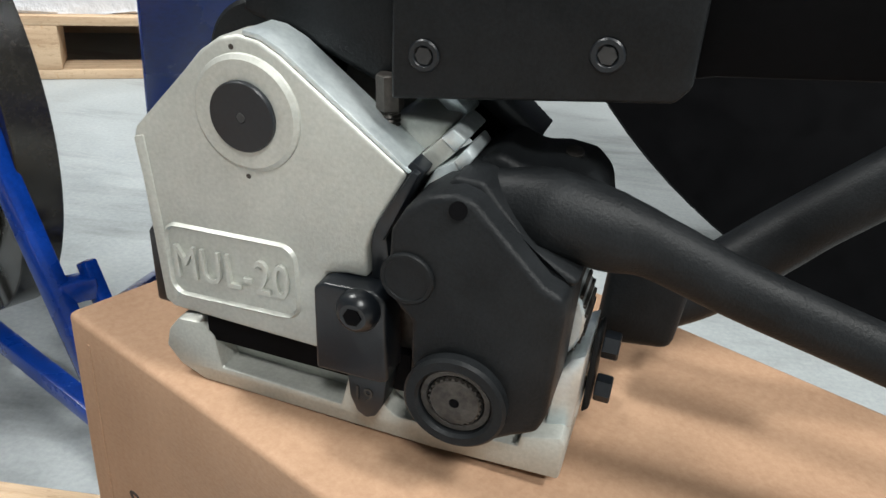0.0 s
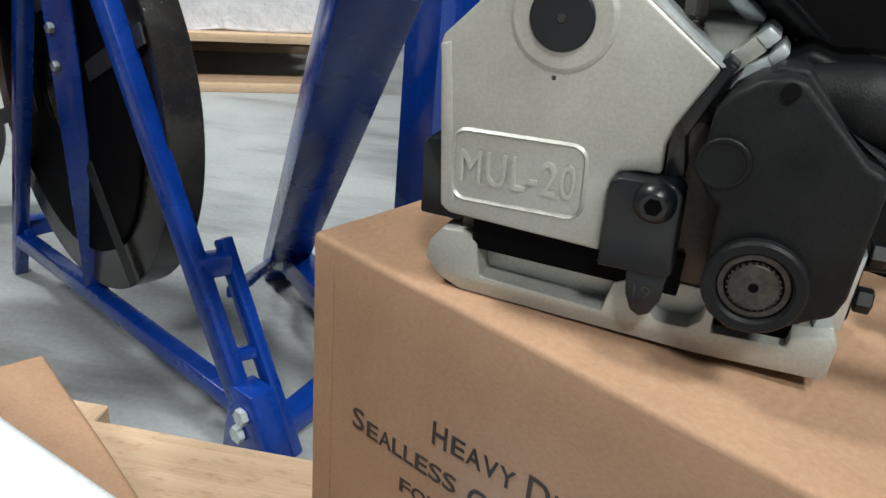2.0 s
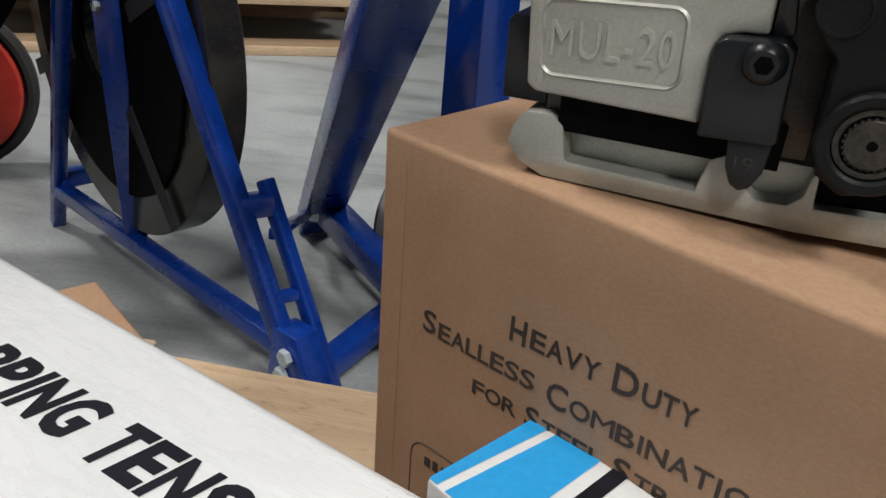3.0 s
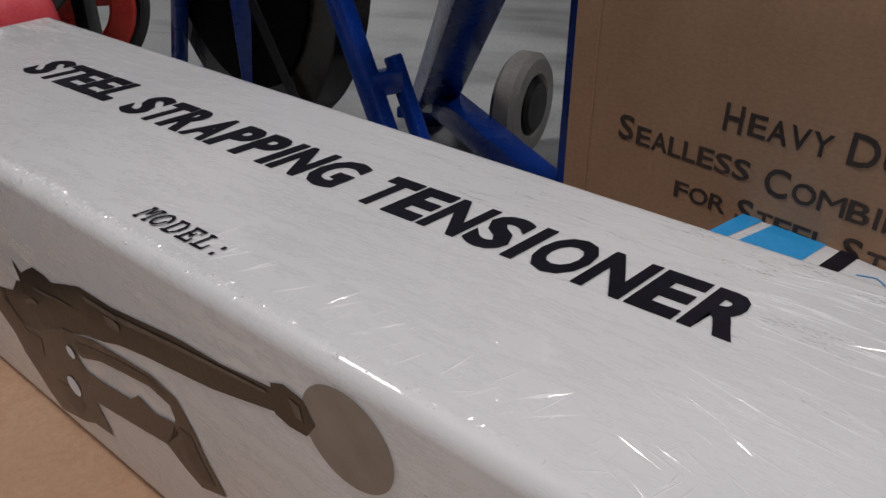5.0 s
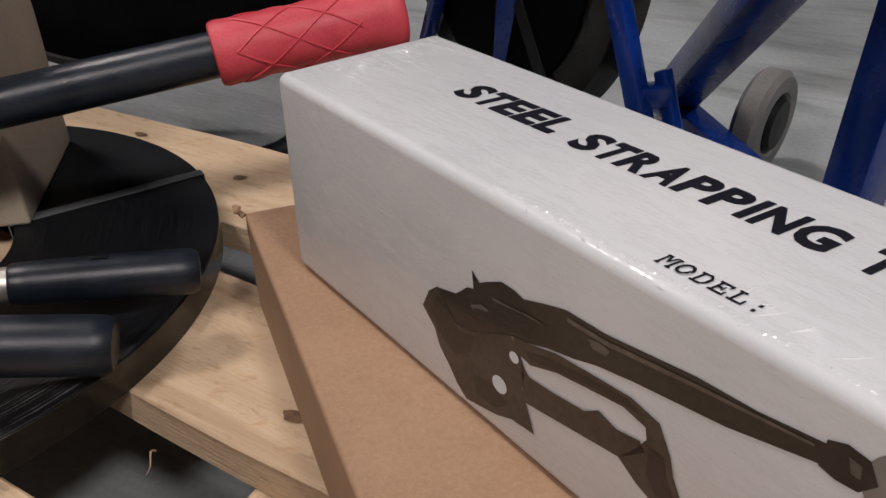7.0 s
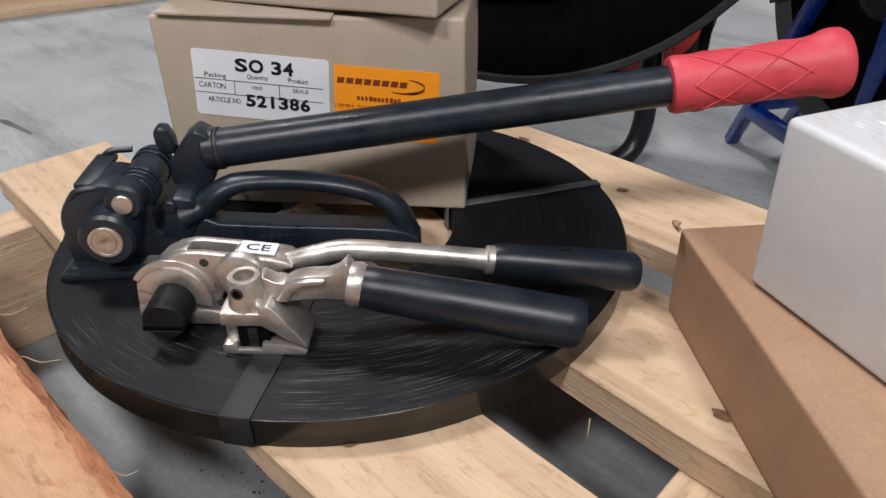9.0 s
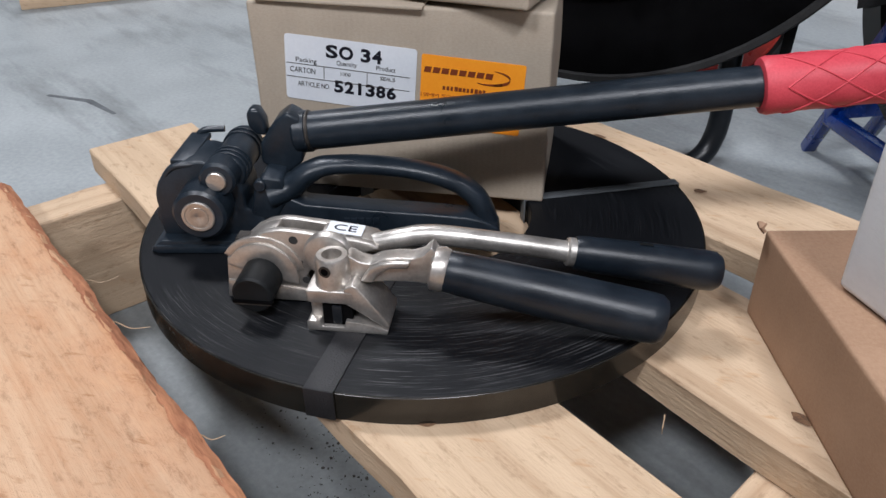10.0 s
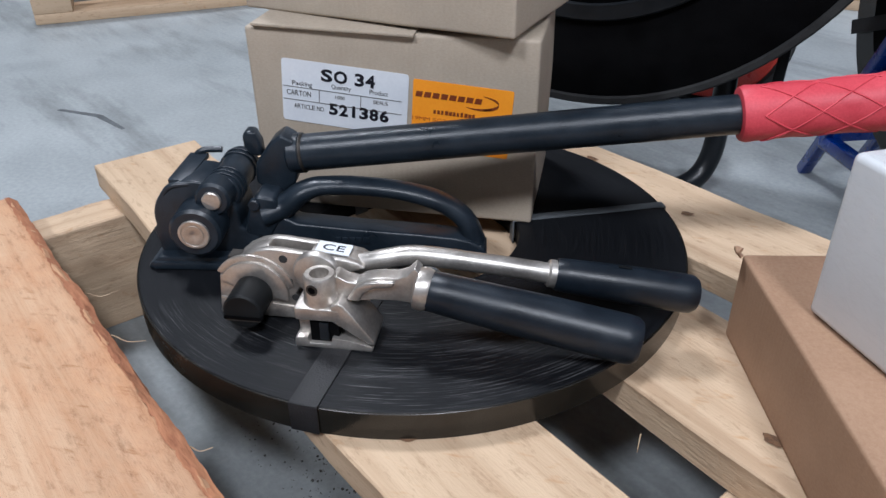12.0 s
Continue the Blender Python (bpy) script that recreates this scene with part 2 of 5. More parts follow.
BLUE_BLACK = surface("blue_black_enamel", (0.0068, 0.0112, 0.0170), (0.0165, 0.0240, 0.0340), (0.27, 0.42), 0, 50, 700, 0.35, 0.0004, spec=0.38)
# worn steel of the shaft end; also the painted highlight below the windlass slot
WORN_AND_GLINT_OXIDE = surface("worn_and_glint_oxide_steel", (0.024, 0.022, 0.020), (0.085, 0.076, 0.067), (0.35, 0.55), 0.6, 120, 900, 0.4, 0.0003)
OXIDE = surface("black_oxide_steel", (0.03, 0.028, 0.026), (0.085, 0.076, 0.068), (0.35, 0.6), 0.6, 90, 900, 0.3, 0.0002)
RED_GRIP = surface("red_rubber", (0.50, 0.035, 0.055), (0.66, 0.075, 0.10), (0.45, 0.62), 0, 25, 700, 0.12, 0.0002)
BLUE = surface("blue_enamel", (0.002, 0.022, 0.165), (0.004, 0.040, 0.28), (0.20, 0.34), 0, 14, 300, 0.1, 0.0004, coat=0.3)
CYAN = surface("cyan_print", (0.01, 0.26, 0.60), (0.02, 0.33, 0.70), (0.3, 0.4), coat=0.9)
PAPER = surface("white_label_paper", (0.66, 0.69, 0.74), (0.74, 0.77, 0.81), (0.5, 0.65))
ORANGE = surface("orange_label_paper", (0.92, 0.30, 0.008), (0.98, 0.36, 0.012), (0.5, 0.65))
PHOTO_DARK = surface("printed_tool_dark", (0.008, 0.007, 0.006), (0.028, 0.023, 0.02), (0.3, 0.45), big=60, coat=0.25)
PHOTO_MID = surface("printed_tool_grey", (0.022, 0.017, 0.014), (0.070, 0.056, 0.046), (0.3, 0.45), big=60, coat=0.25)
PHOTO_STREAK = surface("printed_tool_sheen", (0.05, 0.045, 0.04), (0.14, 0.125, 0.11), (0.3, 0.45), big=60, coat=0.25)
PHOTO_BALL = surface("printed_knob_grey", (0.13, 0.12, 0.11), (0.27, 0.26, 0.245), (0.3, 0.45), big=18, fine=60, coat=0.9)
COIL_TOP = coiled("strap_coil_edges")
COIL_SIDE = surface("strap_coil_outer_turn", (0.007, 0.0065, 0.0055), (0.022, 0.020, 0.016), (0.16, 0.3), 0.0, 20, 300, 0.1, 0.0003, spec=0.5)
STRAP = surface("black_tie_strap", (0.006, 0.006, 0.007), (0.015, 0.015, 0.017), (0.5, 0.7), 0, 40, 700, 0.9, 0.0005)
GREY_STRAP = surface("grey_steel_strap", (0.06, 0.068, 0.075), (0.12, 0.13, 0.14), (0.4, 0.55), 0.1)
WRAP = surface("white_stretch_wrap", (0.55, 0.56, 0.60), (0.82, 0.83, 0.86), (0.25, 0.5), 0, 6, 40, 0.6, 0.01, coat=0.5)
BLUE_GOODS = surface("blue_wrapped_goods", (0.03, 0.12, 0.38), (0.10, 0.25, 0.55), (0.25, 0.5), 0, 6, 40, 0.5, 0.01)
PAINT_WALL = surface("pale_wall_cladding", (0.17, 0.18, 0.19), (0.25, 0.26, 0.27), (0.6, 0.8), 0, 1.0, 20, 0.1, 0.002)
# near-black of the reels; on the tools it also paints shade in gaps and holes
REEL_AND_SHADE_BLACK = surface("dull_black_reel_and_shade", (0.0012, 0.0012, 0.0015), (0.003, 0.003, 0.0035), (0.55, 0.7), 0, 30, 500, 0.1, 0.0004, spec=0.05)
RUBBER = surface("black_rubber", (0.01, 0.01, 0.011), (0.03, 0.03, 0.03), (0.6, 0.8), 0, 30, 500, 0.3, 0.0004)
RED_PAINT = surface("red_enamel", (0.45, 0.02, 0.015), (0.62, 0.05, 0.03), (0.25, 0.4), 0, 20, 300, 0.1)
GREY_RUBBER = surface("grey_castor_rubber", (0.10, 0.10, 0.10), (0.19, 0.19, 0.18), (0.55, 0.7))


# ---- mesh helpers ----
def smooth(me, angle=32):
    me.shade_smooth()
    me.set_sharp_from_angle(angle=radians(angle))
    return me


def part(name, bm, material, parent=None, label="", angle=32):
    bmesh.ops.recalc_face_normals(bm, faces=bm.faces)
    me = bpy.data.meshes.new(name)
    bm.to_mesh(me)
    bm.free()
    me.materials.append(material)
    ob = new(name, smooth(me, angle))
    ob.parent = parent
    if label:
        tagged(ob, label)
    return ob


def thing(name, m, label, category, group="", kind=""):
    ob = new(name)
    ob.empty_display_size = 0.02
    ob.matrix_world = m
    return tagged(ob, label, category, group, kind)


def bevel(bm, width, segments=2, angle=30):
    edges = [e for e in bm.edges if len(e.link_faces) == 2 and e.calc_face_angle(0) > radians(angle)]
    if edges and width > 0:
        bmesh.ops.bevel(bm, geom=edges, offset=width, segments=segments, affect="EDGES", profile=0.5, clamp_overlap=True)
    return bm


def box(x0, x1, y0, y1, z0, z1, width=0.0, segments=2, bm=None):
    b = bmesh.new()
    bmesh.ops.create_cube(b, size=1, matrix=Matrix.Translation(((x0 + x1) / 2, (y0 + y1) / 2, (z0 + z1) / 2)) @ Matrix.Diagonal((x1 - x0, y1 - y0, z1 - z0, 1)))
    bevel(b, width, segments)
    return join(bm, b)


def join(bm, b):
    if bm is None:
        return b
    me = bpy.data.meshes.new("tmp")
    b.to_mesh(me)
    b.free()
    bm.from_mesh(me)
    bpy.data.meshes.remove(me)
    return bm


def prism(points, y0, y1, width=0.0, segments=2, bm=None):
    """A polygon of (x, z), extruded from y0 to y1."""
    b = bmesh.new()
    vs = [b.verts.new((x, y0, z)) for x, z in points]
    f = b.faces.new(vs)
    ext = bmesh.ops.extrude_face_region(b, geom=[f])
    bmesh.ops.translate(b, vec=(0, y1 - y0, 0), verts=[v for v in ext["geom"] if isinstance(v, bmesh.types.BMVert)])
    bmesh.ops.recalc_face_normals(b, faces=b.faces)
    bevel(b, width, segments)
    return join(bm, b)


def flat(points, y, bm=None):
    b = bmesh.new()
    b.faces.new([b.verts.new((x, y, z)) for x, z in points])
    return join(bm, b)


def lathe(c, axis, profile, seg=32, bm=None):
    """Turns (distance along axis, radius) pairs round an axis through c, closed at both ends."""
    b = bmesh.new()
    q = Vector(axis).to_track_quat("Z", "Y").to_matrix()
    rings = []
    for d, r in profile:
        rings.append([b.verts.new(Vector(c) + q @ Vector((r * math.cos(2 * math.pi * i / seg), r * math.sin(2 * math.pi * i / seg), d))) for i in range(seg)])
    for a, e in zip(rings, rings[1:]):
        for i in range(seg):
            b.faces.new((a[i], a[(i + 1) % seg], e[(i + 1) % seg], e[i]))
    b.faces.new(rings[0])
    b.faces.new(rings[-1])
    return join(bm, b)


def rod(a, e, r, seg=24, chamfer=0.0, bm=None):
    a, e = Vector(a), Vector(e)
    n = (e - a).length
    ch = chamfer or min(r * 0.15, n * 0.2)
    return lathe(a, e - a, [(0, r - ch), (ch, r), (n - ch, r), (n, r - ch)], seg, bm)


def ring(c, axis, r_out, r_in, n, seg=48, bm=None, ch=0.0003):
    b = bmesh.new()
    q = Vector(axis).to_track_quat("Z", "Y").to_matrix()
    prof = [(0, r_in + ch), (0, r_out - ch), (ch, r_out), (n - ch, r_out), (n, r_out - ch), (n, r_in + ch), (n - ch, r_in), (ch, r_in)]
    loops = [[b.verts.new(Vector(c) + q @ Vector((r * math.cos(2 * math.pi * i / seg), r * math.sin(2 * math.pi * i / seg), d))) for i in range(seg)] for d, r in prof]
    for a, e in zip(loops, loops[1:] + loops[:1]):
        for i in range(seg):
            b.faces.new((a[i], a[(i + 1) % seg], e[(i + 1) % seg], e[i]))
    return join(bm, b)


def curve_points(pts, steps=6):
    """A smooth line through the points."""
    p = [Vector(v) for v in pts]
    p = [p[0] * 2 - p[1]] + p + [p[-1] * 2 - p[-2]]
    out = []
    for i in range(1, len(p) - 2):
        for k in range(steps):
            t = k / steps
            out.append(0.5 * (2 * p[i] + (p[i + 1] - p[i - 1]) * t + (2 * p[i - 1] - 5 * p[i] + 4 * p[i + 1] - p[i + 2]) * t * t + (3 * p[i] - p[i - 1] - 3 * p[i + 1] + p[i + 2]) * t ** 3))
    return out + [p[-2]]


def sweep(pts, radii, seg=16, flatten=1.0, side=(0, 1, 0), bm=None):
    """A bar with a round or flattened section along a line; radii at the line's ends or points; flatten scales it sideways."""
    b = bmesh.new()
    n = len(pts)
    loops = []
    for i, p in enumerate(pts):
        d = (Vector(pts[min(i + 1, n - 1)]) - Vector(pts[max(i - 1, 0)])).normalized()
        s = Vector(side)
        s = (s - d * s.dot(d)).normalized()
        u = d.cross(s)
        f = i / (n - 1) * (len(radii) - 1)
        k = min(int(f), len(radii) - 2)
        r = radii[k] + (radii[k + 1] - radii[k]) * (f - k)
        loops.append([b.verts.new(Vector(p) + u * (r * math.cos(2 * math.pi * j / seg)) + s * (r * flatten * math.sin(2 * math.pi * j / seg))) for j in range(seg)])
    for a, e in zip(loops, loops[1:]):
        for j in range(seg):
            b.faces.new((a[j], a[(j + 1) % seg], e[(j + 1) % seg], e[j]))
    b.faces.new(loops[0])
    b.faces.new(loops[-1])
    return join(bm, b)


def beam(a, e, w, h, width=0.001, bm=None, up=(0, 0, 1)):
    """A bar of rectangular section from a to e."""
    a, e = Vector(a), Vector(e)
    d = (e - a).normalized()
    s = d.cross(Vector(up)).normalized()
    u = s.cross(d)
    b = bmesh.new()
    bmesh.ops.create_cube(b, size=1, matrix=Matrix.Translation((a + e) / 2) @ Matrix((s, d, u)).transposed().to_4x4() @ Matrix.Diagonal((w, (e - a).length, h, 1)))
    bevel(b, width, 2)
    return join(bm, b)


def rounded(x0, x1, z0, z1, r, n=5):
    pts = []
    for cx, cz, a0 in ((x1 - r, z0 + r, -90), (x1 - r, z1 - r, 0), (x0 + r, z1 - r, 90), (x0 + r, z0 + r, 180)):
        pts += [(cx + r * math.cos(radians(a0 + 90 * i / n)), cz + r * math.sin(radians(a0 + 90 * i / n))) for i in range(n + 1)]
    return pts


def outline_frame(points, inset, y0, y1, bm=None):
    """A raised rim along a closed outline of (x, z)."""
    cx, cz = sum(p[0] for p in points) / len(points), sum(p[1] for p in points) / len(points)
    n = len(points)
    b = bmesh.new()

    def shrink(i):
        x, z = points[i]
        px, pz = points[i - 1]
        qx, qz = points[(i + 1) % n]
        tx, tz = qx - px, qz - pz
        le = math.hypot(tx, tz) or 1
        nx, nz = -tz / le, tx / le
        if nx * (cx - x) + nz * (cz - z) < 0:
            nx, nz = -nx, -nz
        return x + nx * inset, z + nz * inset
    inner = [shrink(i) for i in range(n)]
    mid = [((a[0] + c[0]) / 2, (a[1] + c[1]) / 2) for a, c in zip(points, inner)]
    loops = [[b.verts.new((x, y, z)) for x, z in pl] for pl, y in ((points, y0), (mid, y1), (inner, y0))]
    for a, e in zip(loops, loops[1:]):
        for i in range(n):
            b.faces.new((a[i], a[(i + 1) % n], e[(i + 1) % n], e[i]))
    return join(bm, b)


def letters(body, size, depth=0.0002, bold=0.0, shear=0.0, wide=1.0, spacing=1.0):
    """Writing in the built-in font, in the plane of x and z, facing -y, from the origin."""
    cu = bpy.data.curves.new("writing", "FONT")
    cu.body, cu.size, cu.extrude, cu.offset, cu.shear, cu.space_character = body, size, depth / 2, bold * size, shear, spacing
    cu.resolution_u = 3
    tmp = new("writing", cu)
    dg = bpy.context.evaluated_depsgraph_get()
    me = bpy.data.meshes.new_from_object(tmp.evaluated_get(dg))
    bpy.data.objects.remove(tmp)
    bpy.data.curves.remove(cu)
    b = bmesh.new()
    b.from_mesh(me)
    bpy.data.meshes.remove(me)
    bmesh.ops.transform(b, matrix=Matrix(((wide, 0, 0, 0), (0, 0, -1, 0), (0, 1, 0, 0), (0, 0, 0, 1))), verts=b.verts)
    return b


def width_of(b):
    xs = [v.co.x for v in b.verts]
    return min(xs), max(xs)


ADVANCE = dict(zip("ABCDEFGHILMNOPQRSTUVY", (0.70, 0.68, 0.72, 0.72, 0.66, 0.61, 0.78, 0.72, 0.30, 0.58, 0.84, 0.72, 0.78, 0.67, 0.78, 0.70, 0.67, 0.63, 0.72, 0.68, 0.68)))
ADVANCE.update({"i": 0.25, "l": 0.25, "t": 0.30, ":": 0.30, "-": 0.36, "r": 0.36})


def lettered(body, size, depth=0.0002, bold=0.0, shear=0.0):
    """Writing with each letter set to the even widths of a plain grotesque."""
    x, bm = 0.0, None
    for ch in body:
        step = ADVANCE.get(ch, 0.56) * size
        if ch != " ":
            g = letters(ch, size, depth, bold=0.0 if ch == "M" else bold)
            lo, hi = width_of(g)
            w = hi - lo if ch in "I1ilt:-r" else step - 0.065 * size
            k = w / (hi - lo)
            bmesh.ops.transform(g, matrix=Matrix.Translation((x + (step - w) / 2 - lo * k, 0, 0)) @ Matrix.Diagonal((k, 1, 1, 1)), verts=g.verts)
            bm = join(bm, g)
        x += step * (0.55 if ch == " " else 1)
    for v in bm.verts:
        v.co.x += shear * v.co.z
    return bm


def fit_text(body, x0, x1, z, size, depth=0.0002, y=0.0, bm=None, **k):
    """Writing stretched to run from x0 to x1 on the line z."""
    b = lettered(body, size, depth, **k)
    lo, hi = width_of(b)
    s = (x1 - x0) / (hi - lo)
    bmesh.ops.transform(b, matrix=Matrix.Translation((x0 - lo * s, y, z)) @ Matrix.Diagonal((s, 1, 1, 1)), verts=b.verts)
    return join(bm, b)


def mm(points):
    return [tuple(c * 0.001 for c in p) for p in points]


# ---- the hall ----
def hall():
    b = bmesh.new()
    bmesh.ops.create_grid(b, x_segments=8, y_segments=8, size=9)
    tagged(part("floor", b, CONCRETE), "worn grey concrete warehouse floor with stains", "floor", kind="structure")
    for name, x0, x1, y0, y1 in (("wall_north", -9.2, 9.2, 9, 9.2), ("wall_south", -9.2, 9.2, -9.2, -9), ("wall_east", 9, 9.2, -9, 9), ("wall_west", -9.2, -9, -9, 9)):
        tagged(part(name, box(x0, x1, y0, y1, 0, 6.2), PAINT_WALL), "pale clad wall of the warehouse", "wall", kind="structure")
    tagged(part("ceiling", box(-9.2, 9.2, -9.2, 9.2, 6.2, 6.4), PAINT_WALL), "pale high ceiling of the warehouse", "ceiling", kind="structure")


hall()

PALLET_TOP, COIL_TOP_Z, FLAT_TOP = 0.134, 0.153, 0.1945


# ---- timber pallet ----
def plank(x0, x1, y0, y1, z0, z1, seed, wobble=0.0015, chamfer=0.0012, cuts=24):
    """A sawn plank with slightly uneven arrises."""
    rnd = random.Random(seed)
    b = bmesh.new()
    n = cuts
    loops = []
    for i in range(n + 1):
        x = x0 + (x1 - x0) * i / n
        w = [rnd.uniform(-wobble, wobble) for _ in range(4)]
        c = chamfer
        prof = [(y0 + w[0], z0 + c), (y0 + w[0], z1 - c), (y0 + w[0] + c, z1 + w[1] * 0.3), (y1 + w[2] - c, z1 + w[1] * 0.3), (y1 + w[2], z1 - c), (y1 + w[2], z0 + c), (y1 + w[2] - c, z0), (y0 + w[0] + c, z0)]
        loops.append([b.verts.new((x, y, z)) for y, z in prof])
    for a, e in zip(loops, loops[1:]):
        for i in range(8):
            b.faces.new((a[i], a[(i + 1) % 8], e[(i + 1) % 8], e[i]))
    b.faces.new(loops[0])
    b.faces.new(loops[-1])
    return b


def pallet(m, label, boards, bearers, wood, group=""):
    top = thing("pallet", m, label, "pallet", group)
    for i, (cx, cy, yaw, length, w, z0, z1) in enumerate(boards):
        p = part("plank", plank(-length / 2, length / 2, -w / 2, w / 2, z0, z1, i + 3), wood, top)
        p.matrix_local = pose(cx, cy, 0, 0, 0, yaw)
    for i, (cx, cy, yaw, length, w, z0, z1) in enumerate(bearers):
        p = part("bearer", plank(-length / 2, length / 2, -w / 2, w / 2, z0, z1, i + 30), wood, top)
        p.matrix_local = pose(cx, cy, 0, 0, 0, yaw)
    return top


main_pallet = pallet(
    Matrix.Identity(4), "raw pine pallet with gapped sawn planks on concrete",
    [(-0.40, 0.331, -0.6, 1.18, 0.107, 0.112, 0.134), (-0.40, 0.1755, -4.0, 1.18, 0.100, 0.110, 0.134), (-0.40, 0.012, -2.5, 1.19, 0.100, 0.111, 0.134)],
    [(-0.948, 0.09, 90, 0.72, 0.040, 0, 0.1105), (-0.372, 0.07, 90, 0.72, 0.05, 0, 0.1095), (0.16, 0.07, 90, 0.72, 0.042, 0, 0.1095)], WOOD)

# the rough outer plank, still with its bark edge
slab = part("plank", plank(-0.56, 0.56, -0.11, 0.094, 0.108, 0.136, 91, 0.002, 0.0025, 60), WOOD_RAW, main_pallet, "rough sawn orange-brown edge plank")
slab.matrix_local = pose(-0.415, -0.195, 0, 0, 0, -1.0)


def bark_edge():
    rnd = random.Random(5)
    b = bmesh.new()
    n = 320
    loops = []
    for i in range(n + 1):
        x = -0.56 + 1.12 * i / n
        j = [0.0026 * (noise.noise(Vector((x * f, k * 7.3, 0))) + 0.45 * noise.noise(Vector((x * f * 5, k * 3.1, 4)))) for k, f in enumerate((14, 18, 30, 45))]
        q = rnd.uniform(-0.0006, 0.0006)
        loops.append([b.verts.new((x, y, z)) for y, z in ((0.0900 + j[0] * 1.3 + q, 0.1366), (0.0925 + j[1] + q, 0.1362 + j[0] * 0.2), (0.0985 + j[1], 0.131 + j[2] * 0.5), (0.0995 + j[2], 0.120), (0.0975 + j[3], 0.110), (0.0925, 0.1085))])
    for a, e in zip(loops, loops[1:]):
        for k in range(5):
            b.faces.new((a[k], a[k + 1], e[k + 1], e[k]))
    return b


strip = part("bark_strip", bark_edge(), BARK, main_pallet, "torn reddish bark along the plank")
strip.matrix_local = pose(-0.415, -0.195, 0, 0, 0, -1.0)


def splinters(places):
    for x, y, z, a, n in places:
        d = Vector((math.cos(radians(a)), math.sin(radians(a)), 0.15))
        p = [Vector((x, y, z)) + d * (n * t) + Vector((0, 0, 0.004 * math.sin(6 * t))) for t in (0, 0.3, 0.6, 1)]
        part("splinter", sweep(curve_points(p, 3), [0.0007, 0.0002], 5), WOOD, main_pallet)


splinters([(-0.80, -0.094, 0.118, 70, 0.03), (-0.74, -0.096, 0.12, 40, 0.035), (-0.60, -0.098, 0.125, 60, 0.018), (-0.45, 0.117, 0.116, -60, 0.016), (-0.86, -0.093, 0.116, 30, 0.02)])


def knots(places):
    dark = surface("knot_wood", (0.07, 0.035, 0.02), (0.22, 0.12, 0.06), (0.7, 0.9), 0, 200, 900, 0.6, 0.0006)
    for x, y, r, a in places:
        b = bmesh.new()
        vs = [b.verts.new((r * (1.7 if math.cos(q) else 1) * math.cos(q) * (1 + 0.25 * math.sin(3 * q + a)), r * math.sin(q) * (1 + 0.2 * math.cos(2 * q + a)), 0)) for q in [2 * math.pi * i / 18 for i in range(18)]]
        b.faces.new(vs)
        part("knot", b, dark, main_pallet).matrix_local = pose(x, y, PALLET_TOP + 0.0009, 0, 0, a * 20)


knots([(-0.390, 0.152, 0.0042, 1.0), (-0.575, 0.335, 0.003, 2.0), (-0.70, 0.36, 0.0035, 0.4), (-0.31, 0.19, 0.003, 1.6), (-0.52, 0.0, 0.0025, 2.4), (-0.44, -0.01, 0.003, 0.2)])


# ---- coil of black strap lying on the pallet ----
def strap_coil():
    top = thing("strapping_coil", pose(-0.675, 0.126, PALLET_TOP), "flat coil of black steel strapping lying on the pallet", "strapping coil")
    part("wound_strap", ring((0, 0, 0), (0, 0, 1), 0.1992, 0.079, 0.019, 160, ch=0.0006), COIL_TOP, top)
    part("outer_turn", ring((0, 0, -0.0001), (0, 0, 1), 0.2002, 0.1988, 0.0186, 160, ch=0.0003), COIL_SIDE, top, "smooth dark outer turn of strap")

    def tie(angle, w, material, label):
        b = box(0.0765, 0.2015, -w / 2, w / 2, 0.0193, 0.0199, 0.0002)
        b = box(0.2008, 0.2016, -w / 2, w / 2, 0.0004, 0.0199, 0.0002, bm=b)
        b = box(0.0762, 0.0770, -w / 2, w / 2, 0.0004, 0.0199, 0.0002, bm=b)
        p = part("tie_strap", b, material, top, label)
        p.matrix_local = pose(0, 0, 0, 0, 0, angle)
    tie(-55.5, 0.017, STRAP, "woven black tie strap round the coil")
    tie(61, 0.009, GREY_STRAP, "narrow grey steel tie round the coil")
    tie(178, 0.012, GREY_STRAP, "narrow grey steel tie round the coil")


strap_coil()


